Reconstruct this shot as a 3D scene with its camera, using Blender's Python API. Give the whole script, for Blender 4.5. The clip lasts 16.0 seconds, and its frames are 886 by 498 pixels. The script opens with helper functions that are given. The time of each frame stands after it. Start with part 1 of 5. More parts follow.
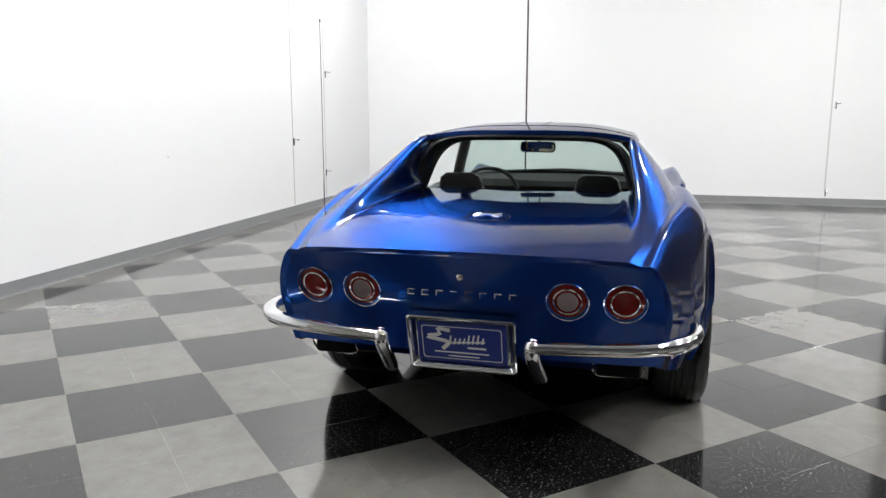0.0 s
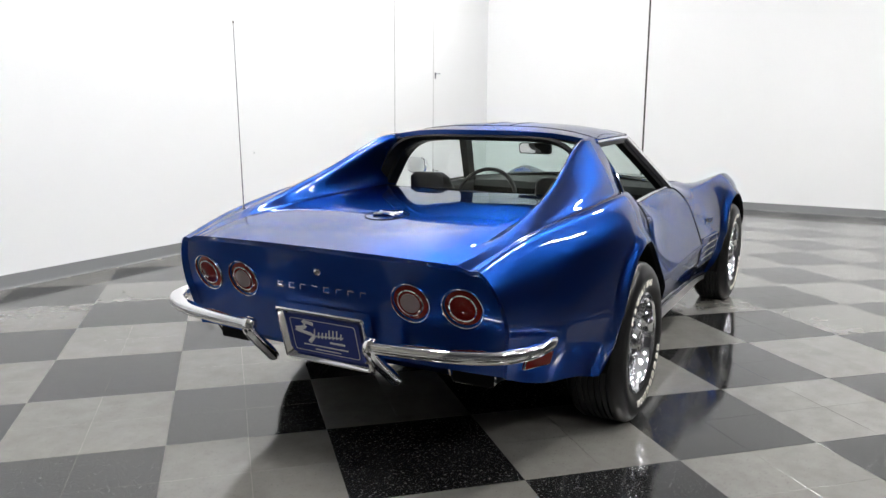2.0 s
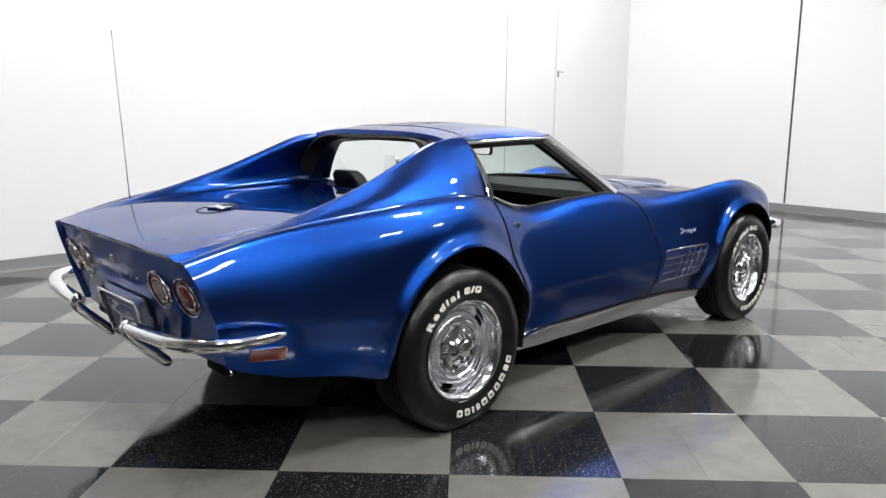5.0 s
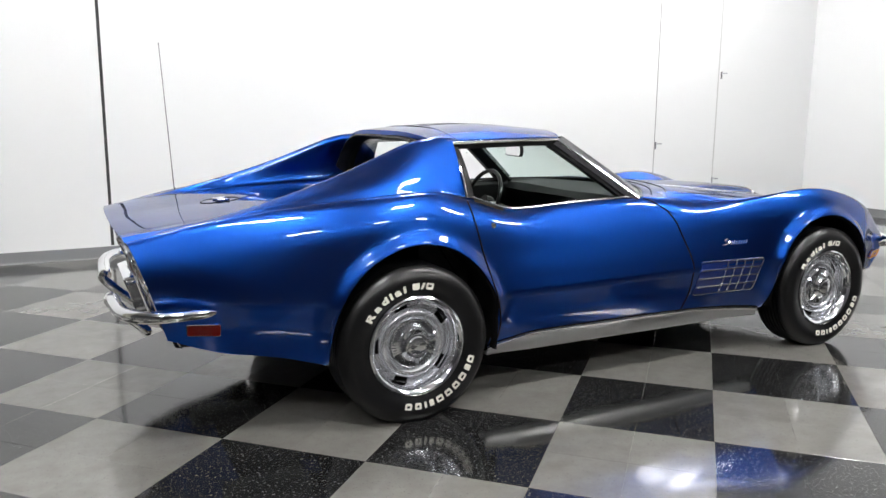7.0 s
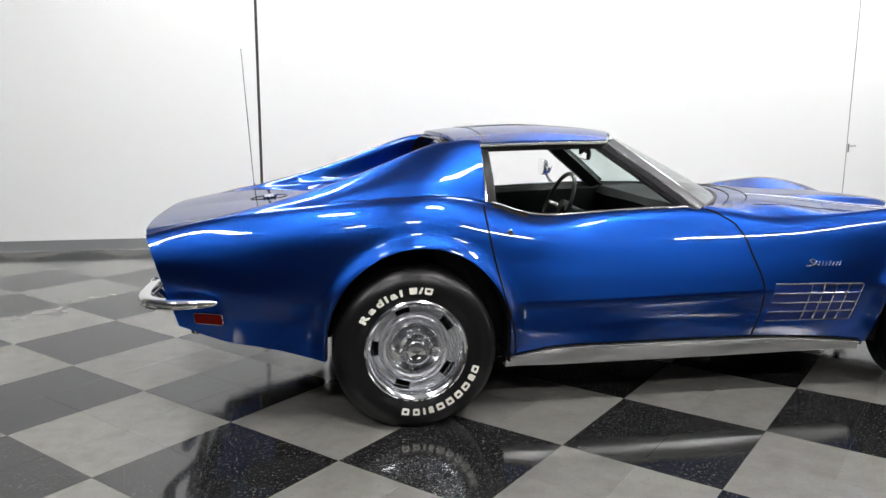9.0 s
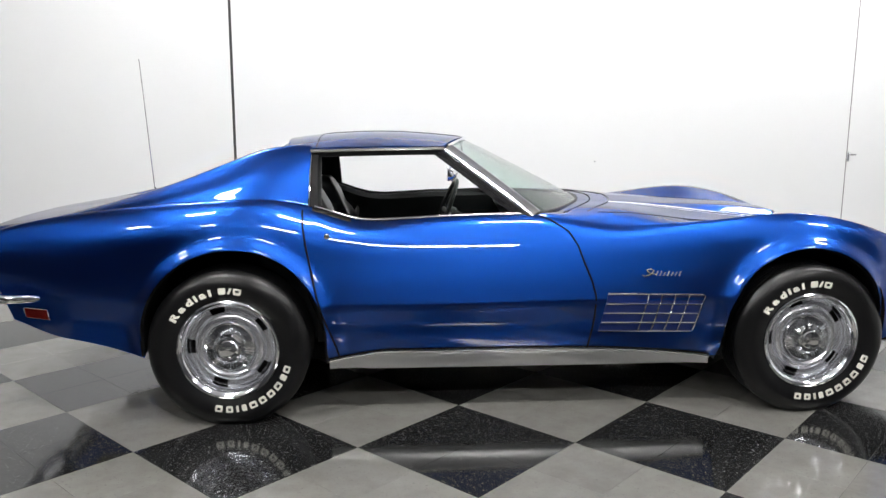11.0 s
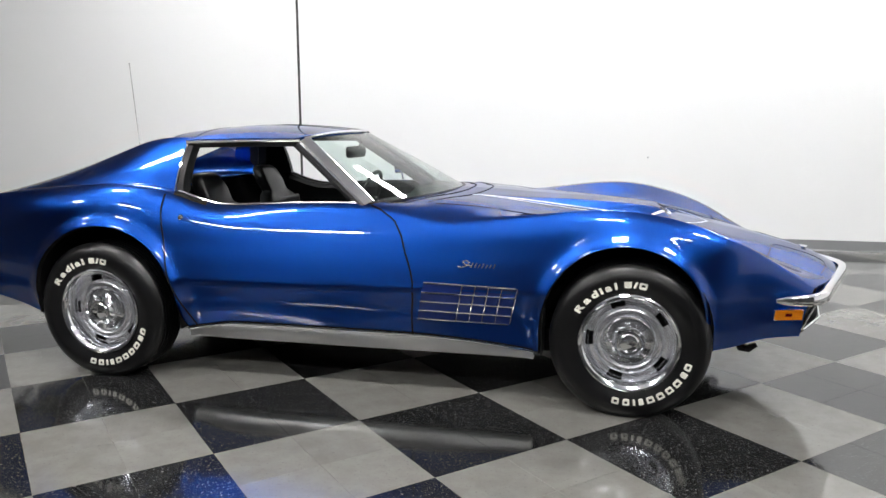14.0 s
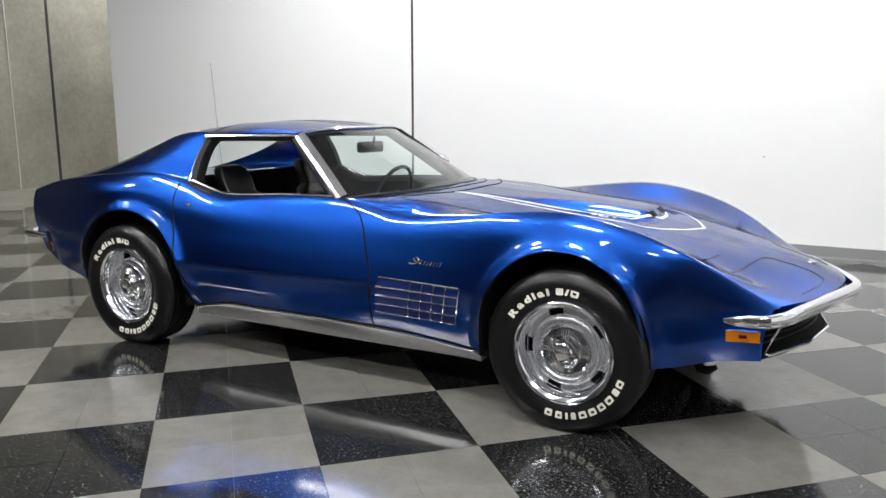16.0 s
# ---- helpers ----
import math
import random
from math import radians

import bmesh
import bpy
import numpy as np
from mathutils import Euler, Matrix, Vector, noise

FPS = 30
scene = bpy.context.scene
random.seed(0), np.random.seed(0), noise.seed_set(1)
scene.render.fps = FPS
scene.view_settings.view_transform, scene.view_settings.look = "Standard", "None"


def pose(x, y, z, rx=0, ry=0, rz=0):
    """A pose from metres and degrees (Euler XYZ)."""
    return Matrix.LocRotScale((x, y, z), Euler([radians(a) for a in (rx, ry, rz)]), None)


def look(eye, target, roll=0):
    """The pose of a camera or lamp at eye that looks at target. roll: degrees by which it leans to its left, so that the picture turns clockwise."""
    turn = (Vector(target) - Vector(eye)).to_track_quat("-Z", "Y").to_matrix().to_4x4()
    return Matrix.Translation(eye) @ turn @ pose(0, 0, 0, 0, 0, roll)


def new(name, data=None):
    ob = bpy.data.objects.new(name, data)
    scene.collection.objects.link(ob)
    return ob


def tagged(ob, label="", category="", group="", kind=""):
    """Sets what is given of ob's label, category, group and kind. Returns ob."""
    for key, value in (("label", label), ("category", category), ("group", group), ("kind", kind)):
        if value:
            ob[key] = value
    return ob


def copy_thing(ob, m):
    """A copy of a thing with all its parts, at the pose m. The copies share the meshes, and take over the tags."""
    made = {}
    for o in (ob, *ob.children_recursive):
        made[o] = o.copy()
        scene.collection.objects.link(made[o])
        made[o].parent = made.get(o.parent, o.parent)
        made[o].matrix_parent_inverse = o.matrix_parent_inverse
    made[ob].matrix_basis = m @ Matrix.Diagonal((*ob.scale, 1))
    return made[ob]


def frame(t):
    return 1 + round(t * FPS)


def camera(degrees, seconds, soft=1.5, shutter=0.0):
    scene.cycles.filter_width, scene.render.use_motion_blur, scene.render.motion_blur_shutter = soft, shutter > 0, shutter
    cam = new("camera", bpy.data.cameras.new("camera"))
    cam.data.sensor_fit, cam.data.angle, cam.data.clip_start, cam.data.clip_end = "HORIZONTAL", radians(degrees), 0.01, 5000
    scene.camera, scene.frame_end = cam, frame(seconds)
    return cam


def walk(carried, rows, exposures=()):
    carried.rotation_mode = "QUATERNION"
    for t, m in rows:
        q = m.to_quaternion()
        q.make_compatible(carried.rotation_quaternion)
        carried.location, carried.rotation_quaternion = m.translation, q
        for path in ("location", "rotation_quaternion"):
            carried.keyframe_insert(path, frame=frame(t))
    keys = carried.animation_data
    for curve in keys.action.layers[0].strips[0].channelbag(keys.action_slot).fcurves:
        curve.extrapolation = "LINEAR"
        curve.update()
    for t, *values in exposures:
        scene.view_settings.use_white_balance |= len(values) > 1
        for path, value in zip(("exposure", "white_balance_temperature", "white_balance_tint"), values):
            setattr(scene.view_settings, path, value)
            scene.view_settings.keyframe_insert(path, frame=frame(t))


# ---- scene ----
cam = camera(60.1, 16.0)
PATH = [
    (0, (-4.721, -0.645, 1.258), (-2.829, -0.099, 0.909), -0.0),
    (0.5, (-4.643, -0.912, 1.254), (-2.787, -0.253, 0.907), 0.0),
    (1, (-4.551, -1.147, 1.249), (-2.743, -0.365, 0.903), 0.2),
    (1.5, (-4.436, -1.382, 1.245), (-2.664, -0.521, 0.899), 0.3),
    (2, (-4.296, -1.638, 1.247), (-2.584, -0.664, 0.902), 0.5),
    (2.5, (-4.16, -1.862, 1.25), (-2.491, -0.815, 0.905), 0.5),
    (3, (-4.004, -2.082, 1.26), (-2.389, -0.956, 0.909), 0.5),
    (3.5, (-3.84, -2.298, 1.256), (-2.279, -1.097, 0.912), 0.4),
    (4, (-3.674, -2.514, 1.258), (-2.184, -1.225, 0.914), 0.3),
    (4.5, (-3.497, -2.727, 1.264), (-2.079, -1.36, 0.916), 0.3),
    (4.7, (-3.42, -2.807, 1.268), (-2.033, -1.409, 0.917), 0.4),
    (6.8, (-2.561, -3.536, 1.25), (-1.619, -1.806, 0.907), 0.4),
    (7, (-2.466, -3.58, 1.251), (-1.599, -1.81, 0.908), 0.4),
    (7.5, (-2.271, -3.645, 1.252), (-1.585, -1.797, 0.91), 0.5),
    (8, (-2.042, -3.693, 1.253), (-1.535, -1.789, 0.909), 0.4),
    (8.2, (-1.946, -3.711, 1.264), (-1.498, -1.793, 0.916), 0.3),
    (10.3, (-0.924, -3.873, 1.276), (-0.788, -1.908, 0.932), 0.4),
    (10.5, (-0.787, -3.891, 1.269), (-0.686, -1.923, 0.929), 0.3),
    (11, (-0.506, -3.931, 1.267), (-0.408, -1.961, 0.935), 0.2),
    (11.5, (-0.225, -3.97, 1.249), (-0.146, -1.997, 0.93), 0.0),
    (12, (0.083, -3.996, 1.275), (0.118, -2.024, 0.943), -0.2),
    (12.5, (0.34, -4.009, 1.271), (0.235, -2.039, 0.943), -0.1),
    (13, (0.636, -4.019, 1.267), (0.426, -2.058, 0.934), -0.1),
    (13.5, (0.915, -3.999, 1.273), (0.596, -2.055, 0.928), 0.1),
    (14, (1.217, -3.959, 1.263), (0.758, -2.043, 0.919), 0.0),
    (14.5, (1.462, -3.891, 1.285), (0.836, -2.025, 0.925), 0.1),
    (15, (1.718, -3.789, 1.29), (0.964, -1.973, 0.924), 0.1),
    (15.5, (2.004, -3.663, 1.28), (1.136, -1.898, 0.919), 0.0),
    (16, (2.259, -3.554, 1.279), (1.298, -1.837, 0.918), -0.0),
]
walk(cam, [(t, look(eye, target, roll)) for t, eye, target, roll in PATH])

import functools

# ---- world and lights ----
world = bpy.data.worlds.new("world")
scene.world = world
world.use_nodes = True
world.node_tree.nodes["Background"].inputs[0].default_value = (0.8, 0.85, 0.9, 1)
world.node_tree.nodes["Background"].inputs[1].default_value = 0.02
scene.view_settings.exposure = 0.0
TUBE_POWER = 127.0


# ---- materials ----
def material(name, color, rough=0.5, metal=0.0, coat=0.0, emit=0.0, spec=0.5):
    m = bpy.data.materials.new(name)
    m.use_nodes = True
    b = m.node_tree.nodes["Principled BSDF"]
    b.inputs["Base Color"].default_value = (*color, 1)
    b.inputs["Roughness"].default_value = rough
    b.inputs["Metallic"].default_value = metal
    b.inputs["Coat Weight"].default_value = coat
    b.inputs["Coat Roughness"].default_value = 0.02
    b.inputs["Specular IOR Level"].default_value = spec
    if emit:
        b.inputs["Emission Color"].default_value = (*color, 1)
        b.inputs["Emission Strength"].default_value = emit
    return m


def node(m, kind, **inputs):
    n = m.node_tree.nodes.new(kind)
    for k, v in inputs.items():
        n.inputs[k.replace("_", " ")].default_value = v
    return n


def bsdf(m):
    return m.node_tree.nodes["Principled BSDF"]


def link(m, a, b):
    m.node_tree.links.new(a, b)


def mottled(m, low, high, scale, detail=6.0, contrast=(0.35, 0.65), second=None):
    """Base colour that wanders between two tones, by object-space noise; second: (scale, weight) of a finer noise."""
    co = m.node_tree.nodes.new("ShaderNodeTexCoord")
    n = node(m, "ShaderNodeTexNoise", Scale=scale, Detail=detail, Roughness=0.6)
    link(m, co.outputs["Object"], n.inputs["Vector"])
    ramp = m.node_tree.nodes.new("ShaderNodeValToRGB")
    ramp.color_ramp.elements[0].position, ramp.color_ramp.elements[1].position = contrast
    ramp.color_ramp.elements[0].color, ramp.color_ramp.elements[1].color = (*low, 1), (*high, 1)
    out = n.outputs["Fac"]
    if second:
        n2 = node(m, "ShaderNodeTexNoise", Scale=second[0], Detail=4.0)
        link(m, co.outputs["Object"], n2.inputs["Vector"])
        mix = m.node_tree.nodes.new("ShaderNodeMix")
        mix.inputs[0].default_value = second[1]
        link(m, n.outputs["Fac"], mix.inputs[2])
        link(m, n2.outputs["Fac"], mix.inputs[3])
        out = mix.outputs[0]
    link(m, out, ramp.inputs["Fac"])
    link(m, ramp.outputs["Color"], bsdf(m).inputs["Base Color"])
    return n


def bumped(m, scale, strength, distance=0.002, detail=4.0):
    co = m.node_tree.nodes.new("ShaderNodeTexCoord")
    n = node(m, "ShaderNodeTexNoise", Scale=scale, Detail=detail)
    link(m, co.outputs["Object"], n.inputs["Vector"])
    b = node(m, "ShaderNodeBump", Strength=strength, Distance=distance)
    link(m, n.outputs["Fac"], b.inputs["Height"])
    link(m, b.outputs["Normal"], bsdf(m).inputs["Normal"])


def rough_varied(m, low, high, scale):
    co = m.node_tree.nodes.new("ShaderNodeTexCoord")
    n = node(m, "ShaderNodeTexNoise", Scale=scale, Detail=5.0)
    link(m, co.outputs["Object"], n.inputs["Vector"])
    r = m.node_tree.nodes.new("ShaderNodeMapRange")
    r.inputs["To Min"].default_value, r.inputs["To Max"].default_value = low, high
    link(m, n.outputs["Fac"], r.inputs["Value"])
    link(m, r.outputs["Result"], bsdf(m).inputs["Roughness"])


def car_paint(name, flake, under, width):
    """Metallic lacquer: a soft flake lobe over a deeper, wider one under a clear polished coat."""
    m = material(name, flake, 0.4)
    tree = m.node_tree
    glow = node(m, "ShaderNodeBsdfGlossy", Roughness=width)
    glow.distribution = "BECKMANN"
    co = tree.nodes.new("ShaderNodeTexCoord")
    grain = node(m, "ShaderNodeTexNoise", Scale=900.0, Detail=1.0)
    link(m, co.outputs["Object"], grain.inputs["Vector"])
    tone = tree.nodes.new("ShaderNodeValToRGB")
    tone.color_ramp.elements[0].position, tone.color_ramp.elements[1].position = 0.3, 0.7
    tone.color_ramp.elements[0].color = (*[0.85 * v for v in flake], 1)
    tone.color_ramp.elements[1].color = (*[1.15 * v for v in flake], 1)
    link(m, grain.outputs["Fac"], tone.inputs["Fac"])
    link(m, tone.outputs["Color"], glow.inputs["Color"])
    ground = node(m, "ShaderNodeBsdfGlossy", Roughness=0.6)
    ground.inputs["Color"].default_value = (*under, 1)
    both = tree.nodes.new("ShaderNodeAddShader")
    link(m, glow.outputs[0], both.inputs[0])
    link(m, ground.outputs[0], both.inputs[1])
    coat = node(m, "ShaderNodeBsdfGlossy", Roughness=0.01)
    peel = node(m, "ShaderNodeTexNoise", Scale=160.0, Detail=1.0)
    link(m, co.outputs["Object"], peel.inputs["Vector"])
    bump = node(m, "ShaderNodeBump", Strength=0.02, Distance=0.001)
    link(m, peel.outputs["Fac"], bump.inputs["Height"])
    link(m, bump.outputs["Normal"], coat.inputs["Normal"])
    fresnel = node(m, "ShaderNodeFresnel", IOR=1.52)
    mix = tree.nodes.new("ShaderNodeMixShader")
    link(m, fresnel.outputs[0], mix.inputs[0])
    link(m, both.outputs[0], mix.inputs[1])
    link(m, coat.outputs[0], mix.inputs[2])
    link(m, mix.outputs[0], tree.nodes["Material Output"].inputs["Surface"])
    return m


PAINT = car_paint("blue_paint", (0.0055, 0.050, 0.275), (0.0003, 0.0007, 0.009), 0.37)
CHROME = material("chrome", (0.82, 0.83, 0.85), 0.06, 1.0)
CAST = material("cast_metal", (0.62, 0.63, 0.66), 0.22, 1.0)
SILVER = material("silver_wheel_paint", (0.74, 0.75, 0.79), 0.24, 0.9)
POLISHED = material("polished_trim_ring", (0.84, 0.85, 0.88), 0.11, 1.0)
BRUSHED = material("brushed_aluminium", (0.84, 0.84, 0.84), 0.27, 1.0)
RUBBER = material("tyre_rubber", (0.003, 0.003, 0.0034), 0.32, spec=0.38)
DULL_STEEL = material("dull_steel", (0.07, 0.07, 0.07), 0.6, 0.6)
BLACK = material("black_trim", (0.004, 0.004, 0.0045), 0.42, spec=0.25)
UNDER = material("underbody_black", (0.003, 0.003, 0.0035), 0.8, spec=0.15)
LEATHER = material("black_vinyl", (0.007, 0.007, 0.0075), 0.36, spec=0.36)
DASH = material("matt_black_dash_vinyl", (0.005, 0.005, 0.0055), 0.62, spec=0.2)
CARPET = material("black_carpet", (0.004, 0.004, 0.0045), 0.95, spec=0.1)
WHITE_LETTER = material("tyre_letter_white", (0.72, 0.70, 0.62), 0.6)
STAINLESS = material("stainless_trim", (0.78, 0.78, 0.80), 0.13, 1.0)
DARK_WALL = material("dark_unseen_wall", (0.045, 0.045, 0.05), 0.6)
RED_LENS = material("red_lens", (0.12, 0.005, 0.004), 0.12, 0, 0.15, spec=0.35)
CLEAR_LENS = material("clear_lens", (0.20, 0.15, 0.15), 0.15, 0, 0.3)
AMBER_LENS = material("amber_lens", (0.85, 0.26, 0.008), 0.15, 0, 0.6)
PLATE_BLUE = material("plate_blue", (0.012, 0.03, 0.22), 0.3)
PLATE_WHITE = material("plate_white", (0.78, 0.78, 0.80), 0.4)
STRIPE = material("stripe_silver", (0.62, 0.64, 0.68), 0.3)
WALL_WHITE = material("white_wall_paint", (0.782, 0.79, 0.798), 0.55)
COVE = material("grey_cove_base", (0.16, 0.165, 0.17), 0.45)
JOINT = material("dark_joint", (0.03, 0.03, 0.03), 0.7)
JOINT_MID = material("grey_joint", (0.16, 0.16, 0.16), 0.7)
JOINT_PALE = material("pale_joint", (0.55, 0.55, 0.55), 0.7)
CONCRETE = material("bare_concrete", (0.3, 0.29, 0.26), 0.8)
CEILING = material("ceiling_paint", (0.36, 0.36, 0.37), 0.8)
TILE_LIGHT = material("light_tile", (0.22, 0.215, 0.20), 0.16, spec=0.62)
TILE_DARK = material("dark_tile", (0.012, 0.012, 0.014), 0.13, spec=0.62)
TUBE = material("lamp_tube", (1.0, 0.99, 0.975), 0.5, emit=TUBE_POWER)
FIXTURE = material("white_enamel", (0.8, 0.8, 0.8), 0.4)
SILVER_MIRROR = material("mirror_silver", (0.9, 0.9, 0.9), 0.02, 1.0)


def tile_look(m, low, high, fleck, amount):
    """Vinyl tile: clouded tone, small flecks, a shift of tone from tile to tile, worn wax."""
    co = m.node_tree.nodes.new("ShaderNodeNewGeometry")
    cloud = node(m, "ShaderNodeTexNoise", Scale=9.0, Detail=6.0, Roughness=0.65)
    link(m, co.outputs["Position"], cloud.inputs["Vector"])
    info = m.node_tree.nodes.new("ShaderNodeObjectInfo")
    add = node(m, "ShaderNodeMath")
    add.operation = "MULTIPLY_ADD"
    add.inputs[1].default_value = 0.22
    link(m, info.outputs["Random"], add.inputs[0])
    link(m, cloud.outputs["Fac"], add.inputs[2])
    ramp = m.node_tree.nodes.new("ShaderNodeValToRGB")
    ramp.color_ramp.elements[0].position, ramp.color_ramp.elements[1].position = 0.35, 0.95
    ramp.color_ramp.elements[0].color, ramp.color_ramp.elements[1].color = (*low, 1), (*high, 1)
    link(m, add.outputs[0], ramp.inputs["Fac"])
    grain = node(m, "ShaderNodeTexNoise", Scale=95.0, Detail=2.0, Roughness=0.7)
    link(m, co.outputs["Position"], grain.inputs["Vector"])
    cut = m.node_tree.nodes.new("ShaderNodeValToRGB")
    cut.color_ramp.elements[0].position, cut.color_ramp.elements[1].position = amount, amount + 0.06
    link(m, grain.outputs["Fac"], cut.inputs["Fac"])
    mix = m.node_tree.nodes.new("ShaderNodeMix")
    mix.data_type = "RGBA"
    link(m, cut.outputs["Color"], mix.inputs[0])
    link(m, ramp.outputs["Color"], mix.inputs[6])
    mix.inputs[7].default_value = (*fleck, 1)
    link(m, mix.outputs[2], bsdf(m).inputs["Base Color"])
    scuff = node(m, "ShaderNodeTexNoise", Scale=2.2, Detail=8.0, Roughness=0.7)
    link(m, co.outputs["Position"], scuff.inputs["Vector"])
    r = m.node_tree.nodes.new("ShaderNodeMapRange")
    r.inputs["From Min"].default_value, r.inputs["From Max"].default_value = 0.3, 0.75
    r.inputs["To Min"].default_value, r.inputs["To Max"].default_value = 0.05, 0.15
    link(m, scuff.outputs["Fac"], r.inputs["Value"])
    link(m, r.outputs["Result"], bsdf(m).inputs["Roughness"])
    wave = node(m, "ShaderNodeTexNoise", Scale=14.0, Detail=2.0)
    link(m, co.outputs["Position"], wave.inputs["Vector"])
    b = node(m, "ShaderNodeBump", Strength=0.04, Distance=0.004)
    link(m, wave.outputs["Fac"], b.inputs["Height"])
    link(m, b.outputs["Normal"], bsdf(m).inputs["Normal"])


tile_look(TILE_LIGHT, (0.125, 0.121, 0.111), (0.178, 0.174, 0.162), (0.100, 0.097, 0.091), 0.63)
tile_look(TILE_DARK, (0.0085, 0.0085, 0.0085), (0.016, 0.016, 0.0165), (0.17, 0.17, 0.17), 0.615)
mottled(CONCRETE, (0.19, 0.187, 0.160), (0.37, 0.357, 0.310), 0.9, 8.0, (0.3, 0.7), (14.0, 0.3))
bumped(CONCRETE, 30.0, 0.3)
bumped(WALL_WHITE, 60.0, 0.05)
bumped(LEATHER, 220.0, 0.25, 0.001)
bumped(CARPET, 400.0, 0.6)
rough_varied(BRUSHED, 0.27, 0.33, 40.0)


def glass(name, tint, base, power):
    m = material(name, tint, 0.0)
    b = bsdf(m)
    tr = node(m, "ShaderNodeBsdfTransparent")
    tr.inputs["Color"].default_value = (*tint, 1)
    gl = node(m, "ShaderNodeBsdfGlossy", Roughness=0.0)
    lw = node(m, "ShaderNodeLayerWeight", Blend=0.5)
    pw = node(m, "ShaderNodeMath")
    pw.operation = "POWER"
    pw.inputs[1].default_value = power
    link(m, lw.outputs["Facing"], pw.inputs[0])
    fr = node(m, "ShaderNodeMath")
    fr.operation, fr.use_clamp = "MULTIPLY_ADD", True
    fr.inputs[1].default_value, fr.inputs[2].default_value = 0.9, base
    link(m, pw.outputs[0], fr.inputs[0])
    mix = m.node_tree.nodes.new("ShaderNodeMixShader")
    link(m, fr.outputs[0], mix.inputs[0])
    link(m, tr.outputs[0], mix.inputs[1])
    link(m, gl.outputs[0], mix.inputs[2])
    link(m, mix.outputs[0], m.node_tree.nodes["Material Output"].inputs["Surface"])
    return m


WINDSHIELD = glass("tinted_glass", (0.80, 0.92, 0.88), 0.085, 4.0)
CLEAR_GLASS = glass("clear_glass", (0.90, 0.95, 0.94), 0.06, 4.0)


# ---- helpers for meshes ----
def pchip(points):
    """A smooth monotone curve through (x, value) points, sorted by x; returns a function."""
    pts = sorted(points)
    x, y = np.array([p[0] for p in pts], float), np.array([p[1] for p in pts], float)
    h, d = np.diff(x), np.diff(y) / np.diff(x)
    m = np.zeros(len(x))
    m[0], m[-1] = d[0], d[-1]
    for i in range(1, len(x) - 1):
        if d[i - 1] * d[i] > 0:
            w1, w2 = 2 * h[i] + h[i - 1], h[i] + 2 * h[i - 1]
            m[i] = (w1 + w2) / (w1 / d[i - 1] + w2 / d[i])

    def f(v):
        v = min(max(v, x[0]), x[-1])
        i = min(int(np.searchsorted(x, v, side="right")) - 1, len(x) - 2)
        t = (v - x[i]) / h[i]
        return float((2 * t**3 - 3 * t**2 + 1) * y[i] + (t**3 - 2 * t**2 + t) * h[i] * m[i]
                     + (-2 * t**3 + 3 * t**2) * y[i + 1] + (t**3 - t**2) * h[i] * m[i + 1])
    return f


def spline(points):
    """The natural cubic spline through (x, value) points, as a function."""
    pts = sorted(points)
    x, y = np.array([p[0] for p in pts], float), np.array([p[1] for p in pts], float)
    n, h = len(x), np.diff(x)
    a, r = np.zeros((n, n)), np.zeros(n)
    a[0, 0] = a[-1, -1] = 1.0
    for i in range(1, n - 1):
        a[i, i - 1:i + 2] = h[i - 1], 2 * (h[i - 1] + h[i]), h[i]
        r[i] = 6 * ((y[i + 1] - y[i]) / h[i] - (y[i] - y[i - 1]) / h[i - 1])
    m = np.linalg.solve(a, r)

    def f(v):
        v = min(max(v, x[0]), x[-1])
        i = min(int(np.searchsorted(x, v, side="right")) - 1, n - 2)
        p, q = x[i + 1] - v, v - x[i]
        return float((m[i] * p**3 + m[i + 1] * q**3) / (6 * h[i])
                     + (y[i] / h[i] - m[i] * h[i] / 6) * p + (y[i + 1] / h[i] - m[i + 1] * h[i] / 6) * q)
    return f


def fair(points, sigma):
    """As soft(), but through a spline: for long, calm body lines."""
    return soft(points, sigma, spline)


def soft(points, sigma, through_=pchip):
    """A curve through points with all corners eased over about sigma metres."""
    f = through_(points)
    lo, hi = min(p[0] for p in points), max(p[0] for p in points)
    x = np.arange(lo - 0.5, hi + 0.505, 0.005)
    y = np.array([f(v) for v in x])
    a, b = (f(lo + 0.02) - f(lo)) / 0.02, (f(hi) - f(hi - 0.02)) / 0.02
    y = np.where(x < lo, f(lo) + (x - lo) * a, np.where(x > hi, f(hi) + (x - hi) * b, y))
    k = np.exp(-0.5 * (np.arange(-80, 81) * 0.005 / sigma) ** 2)
    y2 = np.convolve(y, k / k.sum(), mode="same")
    keep = (x >= lo - 0.05) & (x <= hi + 0.05)
    x, y2 = x[keep], y2[keep]

    def g(v):
        return float(np.interp(v, x, y2))
    return g


def smooth(a, b, v):
    t = min(max((v - a) / (b - a), 0.0), 1.0)
    return t * t * (3 - 2 * t)


